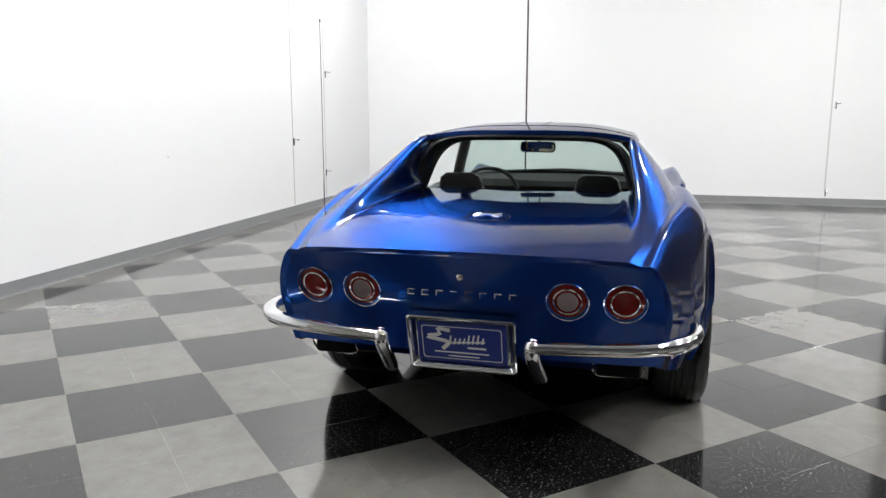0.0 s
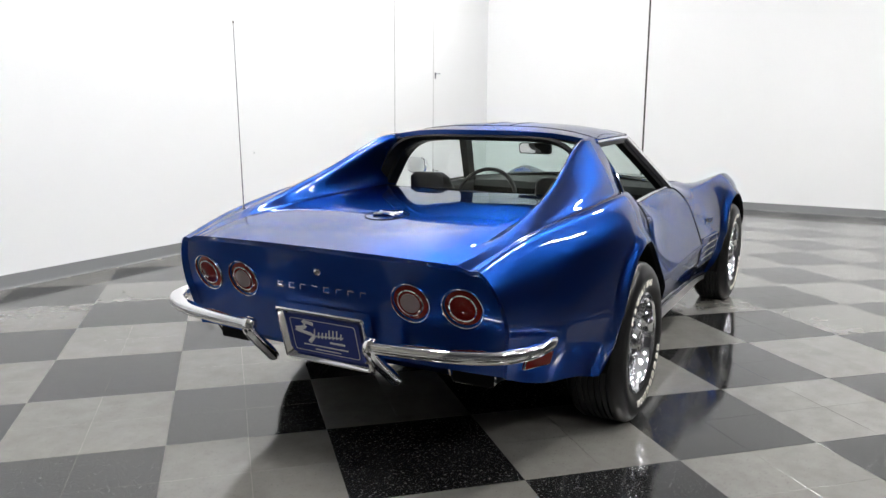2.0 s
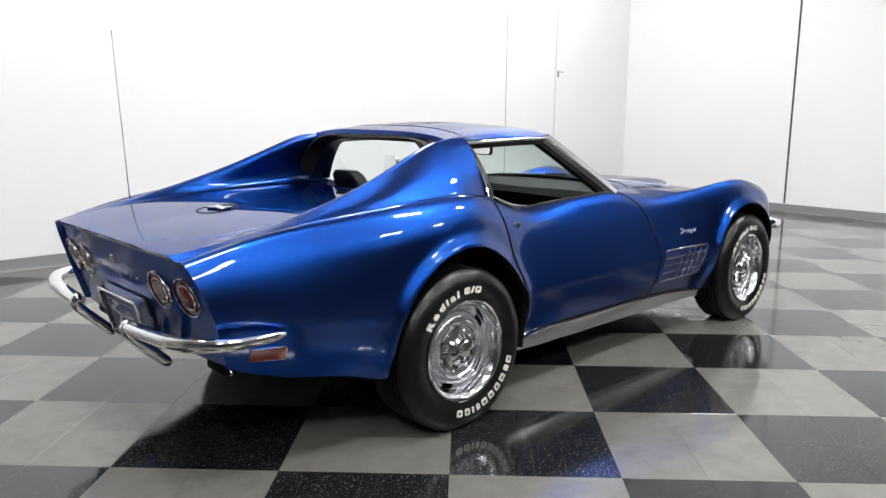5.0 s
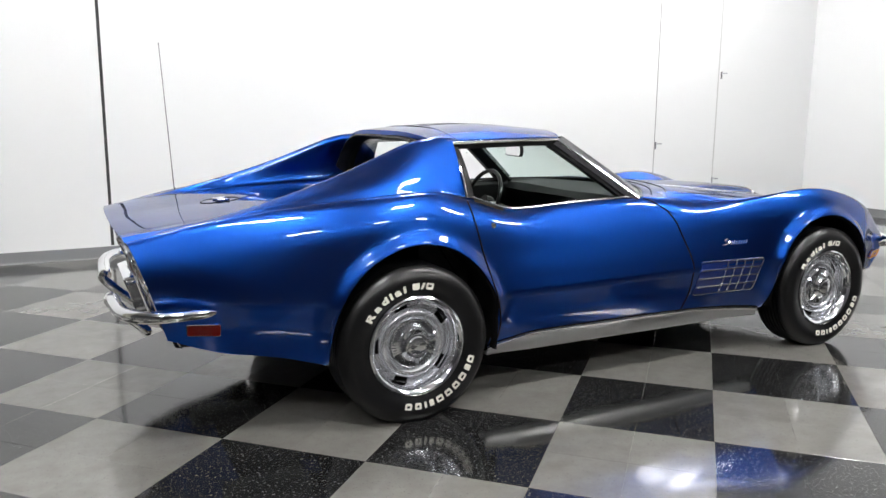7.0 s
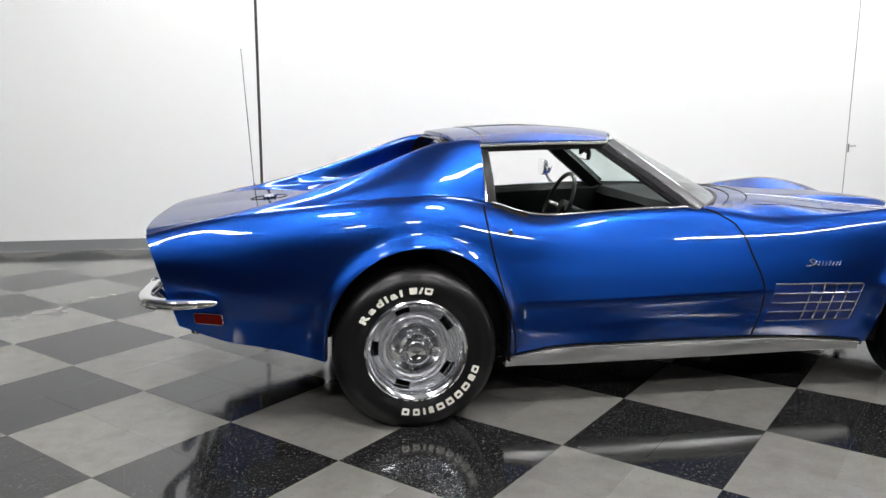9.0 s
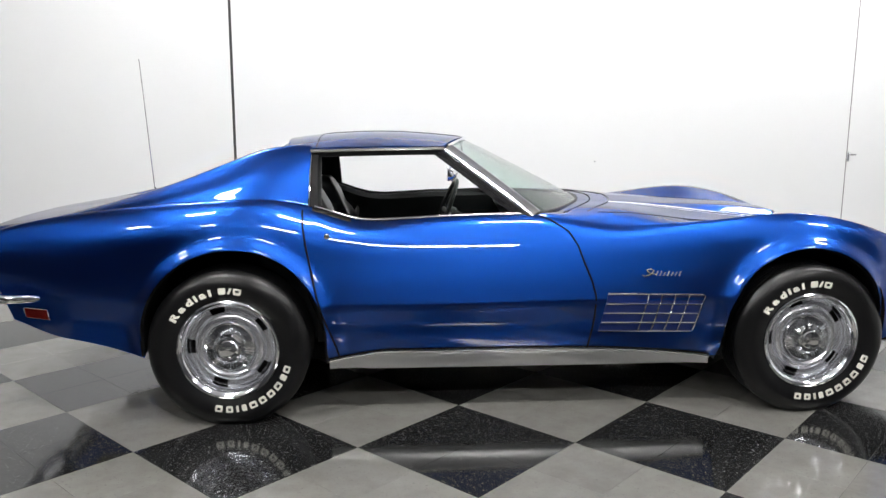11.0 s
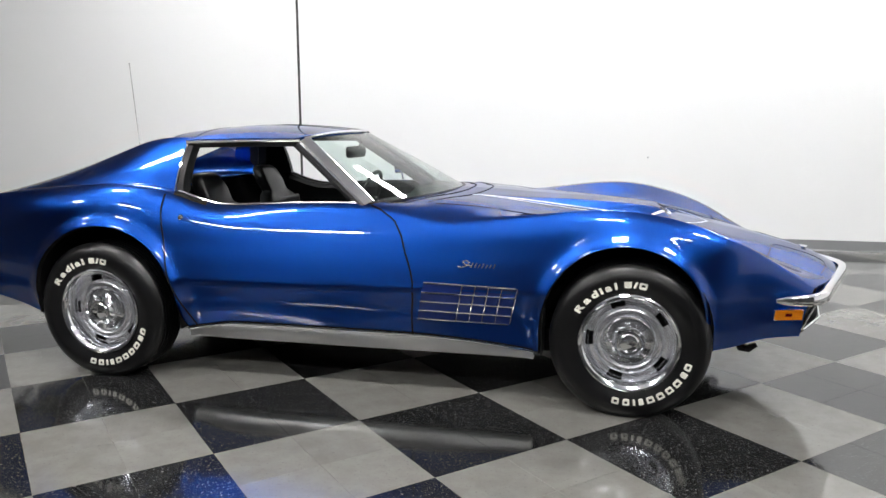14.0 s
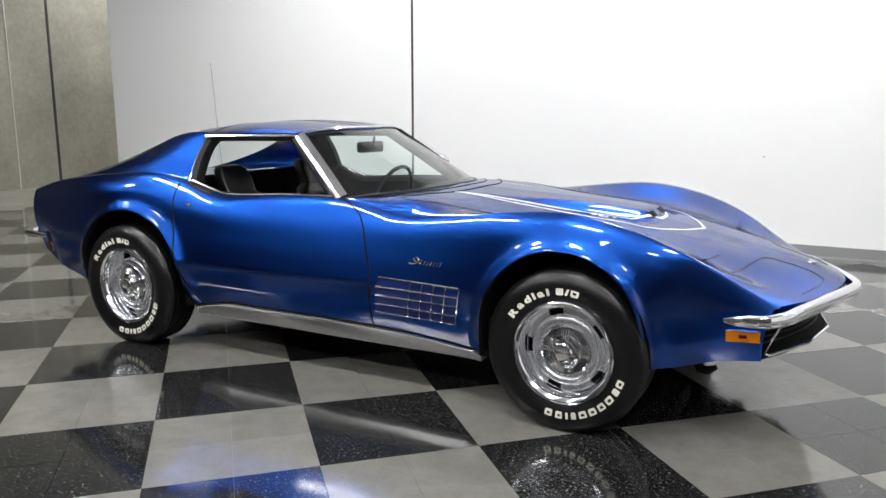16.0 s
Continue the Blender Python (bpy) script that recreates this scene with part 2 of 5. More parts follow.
def curve_through(pts, per=8):
    """Catmull-Rom (centripetal) through points; the points in order, with per steps between two."""
    p = [np.array(q, float) for q in pts]
    p = [2 * p[0] - p[1]] + p + [2 * p[-1] - p[-2]]
    out = []
    for i in range(1, len(p) - 2):
        t = [0.0]
        for k in range(3):
            t.append(t[-1] + max(np.linalg.norm(p[i + k] - p[i + k - 1]) ** 0.5, 1e-4))
        for s in range(per):
            u = t[1] + (t[2] - t[1]) * s / per
            a = [(t[k + 1] - u) / (t[k + 1] - t[k]) * p[i - 1 + k] + (u - t[k]) / (t[k + 1] - t[k]) * p[i + k] for k in range(3)]
            b = [(t[k + 2] - u) / (t[k + 2] - t[k]) * a[k] + (u - t[k]) / (t[k + 2] - t[k]) * a[k + 1] for k in range(2)]
            out.append((t[2] - u) / (t[2] - t[1]) * b[0] + (u - t[1]) / (t[2] - t[1]) * b[1])
    out.append(p[-2])
    return out


def part(name, bm, mat, parent=None, label="", sharp=35, flat=False):
    bmesh.ops.recalc_face_normals(bm, faces=bm.faces)
    me = bpy.data.meshes.new(name)
    bm.to_mesh(me)
    bm.free()
    for m in (mat if isinstance(mat, (list, tuple)) else [mat]):
        me.materials.append(m)
    for p in me.polygons:
        p.use_smooth = not flat
    if not flat:
        me.set_sharp_from_angle(angle=radians(sharp))
    ob = new(name, me)
    ob.parent = parent
    if label:
        ob["label"] = label
    return ob


def empty(name, place=(0, 0, 0)):
    ob = new(name)
    ob.location = place
    return ob


def grid(bm, rows, closed=False, loop=False):
    """Quads between rows of points. closed: each row is a ring; loop: the last row joins the first."""
    vs = [[bm.verts.new(p) for p in row] for row in rows]
    n = len(rows[0])
    for a, b in zip(vs, vs[1:] + (vs[:1] if loop else [])):
        for k in range(n if closed else n - 1):
            q = (a[k], a[(k + 1) % n], b[(k + 1) % n], b[k])
            if len({v.co.to_tuple(6) for v in q}) > 2:
                try:
                    bm.faces.new(q)
                except ValueError:
                    pass
    return vs


def cap(bm, ring):
    try:
        bm.faces.new(ring)
    except ValueError:
        pass


def box(bm, lo, hi, bevel=0.0, segments=2):
    geo = bmesh.ops.create_cube(bm, size=1)["verts"]
    for v in geo:
        v.co = Vector([lo[i] + (v.co[i] + 0.5) * (hi[i] - lo[i]) for i in range(3)])
    if bevel:
        edges = list({e for v in geo for e in v.link_edges})
        bmesh.ops.bevel(bm, geom=edges, offset=bevel, segments=segments, affect="EDGES", profile=0.5)
    return geo


def tube(bm, pts, radius, n=8, caps=True, flatten=1.0, up=(0, 0, 1)):
    """A swept round (or flattened) bar along points; radius: number or one per point."""
    pts = [Vector(p) for p in pts]
    rows, side = [], Vector(up)
    for i, p in enumerate(pts):
        t = (pts[min(i + 1, len(pts) - 1)] - pts[max(i - 1, 0)]).normalized()
        a = side - t * side.dot(t)
        a = a.normalized() if a.length > 1e-5 else t.orthogonal().normalized()
        b = t.cross(a)
        r = radius[i] if isinstance(radius, (list, tuple)) else radius
        rows.append([p + a * r * math.cos(2 * math.pi * k / n) + b * r * flatten * math.sin(2 * math.pi * k / n) for k in range(n)])
    vs = grid(bm, rows, closed=True)
    if caps:
        cap(bm, vs[0][::-1])
        cap(bm, vs[-1])


def revolve(bm, profile, n=48, axis_y=True, closed=False):
    """Turn a profile of (radius, y) round the y axis."""
    rows = []
    for k in range(n):
        a = 2 * math.pi * k / n
        rows.append([(r * math.cos(a), y, r * math.sin(a)) for r, y in profile])
    grid(bm, rows, closed=closed, loop=True)
    bmesh.ops.remove_doubles(bm, verts=bm.verts, dist=1e-5)


def rounded_rect(hy, hz, r, n=5):
    out = []
    for cy, cz, a0 in ((hy - r, hz - r, 0), (-hy + r, hz - r, 90), (-hy + r, -hz + r, 180), (hy - r, -hz + r, 270)):
        for k in range(n):
            a = radians(a0 + 90 * k / (n - 1))
            out.append((cy + r * math.cos(a), cz + r * math.sin(a)))
    return out


def mirrored(pts, side):
    return [(p[0], p[1] * side, p[2]) for p in pts]


# ---- the room ----
WALL_Y, WALL_X, ROOM_H = 3.725, 6.88, 5.2
SKEW = 0.031  # the side wall runs slightly off the car's axis


def slab(name, lo, hi, mat, label, bevel=0.0):
    bm = bmesh.new()
    box(bm, lo, hi, bevel)
    return tagged(part(name, bm, mat, label=label, flat=True), kind="structure", category=name.split("_")[0])


def skewed(ob):
    for v in ob.data.vertices:
        v.co.y += SKEW * v.co.x
    return ob


wall_side = skewed(slab("wall_side", (-6.82, WALL_Y, -0.02), (WALL_X + 0.2, WALL_Y + 0.2, ROOM_H), WALL_WHITE, "smooth white painted showroom wall panels"))
wall_end = slab("wall_end", (WALL_X, -3.7, -0.02), (WALL_X + 0.2, WALL_Y + SKEW * WALL_X - 0.002, ROOM_H), WALL_WHITE, "white painted showroom end wall")
wall_concrete = slab("wall_concrete", (-9.9, 2.0, -0.02), (-9.7, 7.0, ROOM_H), CONCRETE, "bare grey concrete wall beyond the white partition")
# the next three dark walls are unseen, added so the car reflects dark surroundings
wall_back = slab("wall_back", (-9.9, -11.2, -0.02), (WALL_X + 0.2, -11.002, ROOM_H), DARK_WALL, "unseen dark rear wall, added to darken reflections")
wall_return_end = slab("wall_end_dark", (WALL_X, -11.0, -0.02), (WALL_X + 0.2, -3.702, ROOM_H), DARK_WALL, "unseen dark wall beyond the white end wall, added to darken reflections")
wall_dark = slab("wall_dark", (-9.9, -11.0, -0.02), (-9.7, 1.998, ROOM_H), DARK_WALL, "unseen dark wall at the tail end, added to darken reflections")
wall_far = slab("wall_far", (-9.7, 7.0, -0.02), (-6.62, 7.2, ROOM_H), CONCRETE, "bare grey concrete wall behind the partition")
wall_return = slab("wall_return", (-6.82, WALL_Y - 0.009, -0.02), (-6.62, 7.0, ROOM_H), CONCRETE, "bare grey concrete return wall")
ceiling = slab("ceiling", (-9.9, -11.2, ROOM_H), (WALL_X + 0.2, 7.2, ROOM_H + 0.1), CEILING, "plain grey warehouse ceiling")


def cove_profile(y0, d):
    return [(y0, 0.10), (y0 + d * 0.004, 0.102), (y0 + d * 0.006, 0.098), (y0 + d * 0.006, 0.02), (y0 + d * 0.012, 0.008), (y0 + d * 0.02, 0.001), (y0, 0.0)]


bm = bmesh.new()
prof = cove_profile(WALL_Y - 0.0005, -1)
grid(bm, [[(x, y, z) for y, z in prof] for x in (-6.82, WALL_X - 0.02)], closed=True)
tagged(skewed(part("baseboard", bm, COVE, label="grey rubber cove base along the white wall", sharp=60)), kind="structure", category="baseboard")
bm = bmesh.new()
prof = cove_profile(WALL_X - 0.0005, -1)
grid(bm, [[(x, y, z) for x, z in prof] for y in (-3.7, WALL_Y + SKEW * WALL_X - 0.02)], closed=True)
tagged(part("baseboard", bm, COVE, label="grey rubber cove base along the end wall", sharp=60), kind="structure", category="baseboard")


def wall_strip(lo, hi, mat, label):
    bm = bmesh.new()
    box(bm, lo, hi)
    return tagged(part("trim", bm, mat, label=label, flat=True), kind="structure", category="trim")


skewed(wall_strip((-2.167, WALL_Y - 0.003, 0.11), (-2.142, WALL_Y + 0.02, ROOM_H), JOINT, "dark open joint between white wall panels"))
skewed(wall_strip((4.066, WALL_Y - 0.002, 0.11), (4.074, WALL_Y + 0.02, ROOM_H), JOINT_MID, "thin grey joint between white wall panels"))
skewed(wall_strip((5.085, WALL_Y - 0.002, 0.11), (5.105, WALL_Y + 0.02, ROOM_H), JOINT_PALE, "thin grey joint between white wall panels"))
wall_strip((-9.702, 4.57, 0.0), (-9.69, 4.61, ROOM_H), JOINT, "dark vertical joint in the concrete wall")
wall_strip((-9.702, 3.87, 0.0), (-9.69, 3.89, ROOM_H), JOINT_PALE, "pale vertical line on the concrete wall")
wall_strip((WALL_X - 0.003, 1.385, 0.11), (WALL_X + 0.02, 1.41, ROOM_H), JOINT, "dark open joint between white wall panels")
wall_strip((WALL_X - 0.002, -2.79, 0.2), (WALL_X + 0.02, -2.77, ROOM_H), JOINT_PALE, "thin grey joint beside a latch on the end wall")


def latch(name, place, to, label):
    """A small hook latch on a wall; to: unit vector into the room."""
    root = empty(name, place)
    n = Vector(to)
    s = Vector((-n.y, n.x, 0))
    bm = bmesh.new()
    tube(bm, [Vector((0, 0, -0.04)) + n * 0.006, Vector((0, 0, 0.05)) + n * 0.006], 0.012, 8)
    part("backplate", bm, CAST, root)
    bm = bmesh.new()
    tube(bm, [n * 0.006 + Vector((0, 0, 0.03)), n * 0.05 + Vector((0, 0, 0.03)), n * 0.055 + s * 0.05 + Vector((0, 0, 0.03))], 0.008, 8)
    part("hook", bm, CAST, root)
    return tagged(root, label, "latch")


def side_wall(x, z):
    return (x, WALL_Y + SKEW * x, z)


latch("wall_latch", side_wall(5.14, 1.78), (0, -1, 0), "small grey metal hook latch on the white wall")
latch("wall_latch", side_wall(4.085, 0.90), (0, -1, 0), "small dark metal latch beside a wall joint")
latch("wall_latch", (WALL_X, -2.83, 1.36), (-1, 0, 0), "small metal knob latch on the end wall")
latch("wall_latch", (WALL_X, -2.79, 0.17), (-1, 0, 0), "small dark metal catch low on the end wall")
latch("wall_latch", side_wall(5.09, 0.44), (0, -1, 0), "small grey metal catch low on the white wall")


def bolt(place, label):
    bm = bmesh.new()
    revolve(bm, [(0.0, -0.004), (0.005, -0.003), (0.007, 0.0), (0.0, 0.001)], 12)
    ob = part("screw_head", bm, CAST, label=label)
    ob.location = place
    return tagged(ob, category="screw")


bolt(side_wall(1.41, 0.86), "small metal screw head in the white wall")

# ---- ceiling lamps ----
LAMP = None
# last five: unseen fixtures added to brighten the tail, walls and concrete
LAMP_SPOTS = [(-2.5 + 3.2 * ix, -6.0 + 3.6 * iy) for ix in range(3) for iy in range(2)] + [(-5.4, -4.2), (-2.7, 1.5), (0.9, 1.9), (4.3, 2.5), (-8.3, 5.7)]
for spot in LAMP_SPOTS:
    at = pose(spot[0], spot[1], 4.5)
    if LAMP is None:
        LAMP = empty("ceiling_light")
        bm = bmesh.new()
        box(bm, (-0.47, -0.165, 0.0), (0.47, 0.165, 0.07), 0.012)
        part("housing", bm, FIXTURE, LAMP)
        bm = bmesh.new()
        box(bm, (-0.45, -0.16, -0.055), (0.45, 0.16, -0.002), 0.02)
        part("diffuser", bm, TUBE, LAMP, "glowing white wrap-round diffuser")
        for x in (-0.36, 0.36):
            bm = bmesh.new()
            tube(bm, [(x, 0, 0.06), (x, 0, 0.70)], 0.006, 6)
            part("hanger", bm, FIXTURE, LAMP)
        tagged(LAMP, "white fluorescent wrap fixture hung from the ceiling", "ceiling light", "ceiling lights")
        LAMP.matrix_basis = at
    else:
        copy_thing(LAMP, at)


# ---- the car: nose towards +x, centre line on y = 0 ----
car = tagged(empty("sports_car"), "metallic blue two-door coupe with chrome bumpers and raised-white-letter tyres", "car")
car.location, car.rotation_euler = (0, 0.018, -0.005), (0, 0, 0.008)
ARCHES = ((1.225, 0.355, 0.365, 0.375), (-1.225, 0.378, 0.365, 0.385))  # centre x, half length, centre z, height

Z0 = pchip([(2.2, .345), (2.05, .336), (1.9, .320), (1.75, .307), (1.6, .298), (.87, .24), (-.85, .24), (-1.6, .285), (-1.78, .33), (-1.9, .352), (-2.1, .375), (-2.2, .39), (-2.31, .425)])
Y0 = fair([(2.2, .59), (2.0, .64), (1.8, .69), (1.6, .745), (.87, .715), (0, .70), (-.85, .715), (-1.6, .775), (-2.0, .725), (-2.31, .668)], 0.10)
Y1 = fair([(2.2, .625), (2.0, .685), (1.8, .735), (1.6, .785), (1.2445, .83), (.87, .775), (.5, .765), (0, .765), (-.6, .78), (-.85, .79), (-1.2445, .835), (-1.6, .825), (-2.0, .752), (-2.31, .685)], 0.12)
ZC = fair([(2.2, .50), (1.9, .525), (1.6, .53), (-1.6, .53), (-2.31, .60)], 0.08)
Y2 = fair([(2.2, .640), (2.0, .705), (1.8, .757), (1.6, .805), (1.2445, .848), (.87, .800), (.6, .787), (.3, .787), (-.3, .799), (-.85, .822), (-1.2445, .855), (-1.6, .842), (-2.0, .765), (-2.31, .695)], 0.13)
CREASE = pchip([(2.2, .6), (1.6, .8), (.9, 1.2), (0, 1.4), (-.8, 1.2), (-1.6, 1.0), (-2.31, .6)])
Y4 = fair([(2.2, .633), (2.0, .693), (1.8, .737), (1.6, .765), (1.2445, .785), (.87, .740), (.6, .712), (.3, .701), (0, .701), (-.5, .711), (-.85, .738), (-1.2445, .816), (-1.6, .801), (-2.0, .71), (-2.31, .655)], 0.13)
Y5 = soft([(2.2, .619), (2.1, .652), (2.0, .68), (1.9, .704), (1.8, .718), (1.7, .727), (1.6, .733), (1.4, .738), (1.2445, .733), (.9, .712), (.6, .678), (.35, .655), (.05, .64), (-.3, .645), (-.7, .65), (-.92, .668), (-1.2, .745), (-1.5, .742), (-1.8, .697), (-2.31, .622)], 0.08)
Z5 = soft([(2.2, .560), (2.1, .631), (2.0, .687), (1.9, .726), (1.8, .752), (1.7, .775), (1.6, .797), (1.5, .824), (1.4, .850), (1.3, .870), (1.165, .880), (1.0, .868), (.8, .842), (.6, .822), (.43, .815), (.2, .845), (.04, .865), (-.3, .858), (-.68, .84), (-.78, .862), (-.92, .91), (-1.155, .942), (-1.4, .932), (-1.7, .903), (-2.0, .86), (-2.31, .79)], 0.05)
Y6 = soft([(2.2, .42), (1.6, .50), (1.2445, .50), (.9, .54), (.6, .56), (.35, .52), (.05, .50), (-.9, .50), (-1.1, .60), (-1.5, .61), (-2.0, .56), (-2.31, .50)], 0.07)
Z6 = soft([(2.2, .565), (1.9, .655), (1.6, .735), (1.35, .785), (1.1, .802), (.8, .828), (.5, .862), (.35, .872), (.05, .87), (-.9, .88), (-1.1, .905), (-1.5, .892), (-1.85, .868), (-2.1, .840), (-2.31, .806)], 0.05)
Z8 = soft([(2.2, .572), (2.09, .63), (1.9, .682), (1.6, .752), (1.4, .792), (1.1, .825), (.8, .86), (.5, .893), (.35, .897), (.05, .89), (-.9, .90), (-1.1, .903), (-1.5, .893), (-1.85, .868), (-2.1, .842), (-2.31, .815)], 0.05)


ROOF_Z = soft([(-.2, 1.188), (-.4, 1.207), (-.62, 1.217), (-.8, 1.211), (-.95, 1.198), (-1.05, 1.185), (-1.12, 1.174)], 0.05)
EDGE_Y = soft([(-.2, .46), (-.33, .485), (-.6, .507), (-.92, .52)], 0.05)
EDGE_Z = soft([(-.2, 1.150), (-.33, 1.153), (-.6, 1.150), (-.92, 1.142)], 0.05)
RIDGE_Y = soft([(-.92, .505), (-1.02, .508), (-1.15, .518), (-1.3, .537), (-1.5, .562), (-1.75, .585), (-2.05, .595), (-2.31, .55)], 0.06)
RIDGE_Z = soft([(-.92, 1.158), (-1.02, 1.160), (-1.12, 1.147), (-1.26, 1.095), (-1.5, 1.002), (-1.75, .925), (-1.9, .886), (-2.06, .850), (-2.31, .804)], 0.05)
INNER_Y = soft([(-.9, .528), (-1.16, .528), (-1.5, .538), (-1.8, .553), (-2.06, .558), (-2.31, .53)], 0.06)
OUTER_Y = soft([(-.92, .650), (-1.2, .702), (-1.5, .700), (-1.8, .664), (-2.06, .632), (-2.31, .59)], 0.06)


Z4 = fair([(2.2, .55), (1.9, .704), (1.6, .757), (1.35, .812), (1.165, .83), (1.0, .818), (.8, .794), (.6, .779), (.3, .772), (0, .771), (-.4, .772), (-.7, .785), (-.92, .825), (-1.155, .862), (-1.4, .852), (-1.7, .823), (-2.0, .79), (-2.31, .75)], 0.10)


def bottom(x):
    for xc, a, zc, b in ARCHES:
        if abs(x - xc) < a:
            return zc + b * math.sqrt(max(0.0, 1 - ((x - xc) / a) ** 2))
    return Z0(x)


def flare(x, z):
    """How far the rolled wheel-arch lip stands out of the side."""
    out = 0.0
    for xc, a, zc, b in ARCHES:
        r = math.hypot((x - xc) / a, max(z - zc, -0.02) / b) if z > zc else abs(x - xc) / a
        d = (r - 1) * a
        if -0.05 < d < 0.2:
            out += 0.024 * math.exp(-(d / 0.035) ** 2) * smooth(0.2, 0.32, z)
    return out


def section(s, per=14):
    return section_at(round(s, 4), per)


def broken(p, per, breaks):
    """A smooth curve through p that turns sharply at the points named in breaks: (number, how sharply)."""
    c = curve_through(p, per)
    out = [np.array(q) for q in c]
    for k, e in breaks:
        if e > 0:
            d = curve_through(p[:k + 1], per)[:-1] + curve_through(p[k:], per)
            out = [o + (b - a) * e for o, a, b in zip(out, c, d)]
    return out


@functools.lru_cache(maxsize=None)
def section_at(s, per):
    """The half section at station s, bottom to centre, as (y, z)."""
    z0, zc, z5 = Z0(s), ZC(s), Z5(s)
    z4 = min(Z4(s), z5 - 0.008)
    low = (zc - z0)
    line = smooth(-1.0, -0.75, s) * smooth(1.15, 0.85, s)
    p = [(Y0(s), z0), (Y1(s), z0 + 0.55 * low), (Y2(s) - 0.0045 * CREASE(s), zc - 0.016 - 0.02 * low), (Y2(s), zc),
         (Y2(s) + 0.5 * (Y4(s) - Y2(s)) + 0.009 - 0.006 * line, zc + 0.52 * (z4 - zc)), (Y4(s), z4), (Y5(s), z5)]
    if s > -0.9:
        p += [(Y6(s), Z6(s)), (Y6(s) * 0.5, 0.35 * Z6(s) + 0.65 * Z8(s)), (0.0, Z8(s))]
        c = broken(p, per, ((3, line), (6, 0.85 * smooth(0.25, 0.75, s))))
        return c[:6 * per + 1], [c[6 * per:]]
    # rear quarter: valley beside the fender, sail panel, inner wall, deck
    oy, ry, rz, iy, deck = OUTER_Y(s), RIDGE_Y(s), RIDGE_Z(s), INNER_Y(s), Z6(s)
    h = max(rz - deck, 0.0)
    t = min(h / 0.1, 1.0)
    oz = z5 - 0.010 * t
    b = 0.014 * min(t, 1.0)
    p += [(oy, oz), (oy + (ry - oy) / 3 + 0.87 * b, oz + (rz - oz) / 3 + 0.45 * b), (oy + (ry - oy) / 1.5 + 0.87 * b, oz + (rz - oz) / 1.5 + 0.45 * b), (ry, rz)]
    p += [(ry - 0.022, rz - 0.010 * t), (iy - 0.010, deck + 0.30 * h), (iy - 0.020, deck + 0.02 * h), (iy - 0.06, deck + 0.002), (0.25, 0.5 * (deck + Z8(s)) + 0.003), (0.0, Z8(s))]
    c = broken(p, per, ((3, line), (7, 0.9 * t), (10, 0.5 * t), (13, 0.8 * t)))
    return c[:6 * per + 1], [c[6 * per:10 * per + 1], c[10 * per:14 * per + 1], c[14 * per:]]


def warp(s, y, z):
    """Plan curve and rake of nose and tail."""
    w = smooth(1.45, 2.2, s)
    x = s - 0.20 * (abs(y) / 0.6) ** 1.8 * w - 0.30 * max(0.0, 0.53 - z) * smooth(1.75, 2.2, s)
    w = smooth(-1.9, -2.31, s)
    return x + (0.03 * (abs(y) / 0.66) ** 3 + 0.30 * (0.815 - z) - 0.02) * w


def resample(pts, n):
    pts = np.array(pts)
    d = np.r_[0, np.cumsum(np.linalg.norm(np.diff(pts, axis=0), axis=1))]
    u = np.linspace(0, d[-1], n)
    return [(float(np.interp(v, d, pts[:, 0])), float(np.interp(v, d, pts[:, 1]))) for v in u]


def crop(pts, z):
    """The part of a rising curve above z."""
    for k in range(len(pts) - 1):
        if pts[k + 1][1] > z:
            if pts[k][1] >= z:
                return pts[k:]
            f = (z - pts[k][1]) / (pts[k + 1][1] - pts[k][1])
            return [pts[k] + f * (pts[k + 1] - pts[k])] + pts[k + 1:]
    return pts[-2:]


def side_y(x, z):
    """Half width of the body side at a place."""
    c = section(x)[0]
    zs = np.maximum.accumulate([q[1] for q in c])
    return float(np.interp(z, zs, [q[0] for q in c])) + flare(x, z)


def stations():
    out = list(np.arange(-2.31, 2.201, 0.03)) + [2.2]
    for xc, a, _, _ in ARCHES:
        out = [s for s in out if abs(s - xc) > a + 0.012]
        out += [xc + a * math.sin(math.pi / 2 * k / 22) for k in range(-22, 23)]
        out += [xc - a - 0.001, xc + a + 0.001, xc - a - 0.01, xc + a + 0.01]
    return sorted(out)


NSIDE, NTOP = 34, 34
DOOR = [(.06, .90), (.10, .855), (.196, .807), (.255, .70), (.29, .60), (.305, .50), (.30, .366), (.29, .2), (-.80, .2), (-.82, .379), (-.884, .551), (-.933, .767), (-.952, .95)]


def inside(poly, x, z):
    hit, j = False, len(poly) - 1
    for i in range(len(poly)):
        (xi, zi), (xj, zj) = poly[i], poly[j]
        if (zi > z) != (zj > z) and x < (xj - xi) * (z - zi) / (zj - zi) + xi:
            hit = not hit
        j = i
    return hit


def bulge(x, y):
    """The raised dome in the middle of the bonnet, with its blunt front."""
    half = 0.17 + 0.10 * smooth(1.4, 0.5, x)
    across = 1 - smooth(half - 0.05, half + 0.03, abs(y))
    return 0.034 * across * smooth(0.45, 1.2, x) * (1 - smooth(1.36, 1.45, x))


def hood_dome(x, y, z):
    return z + bulge(x, y)


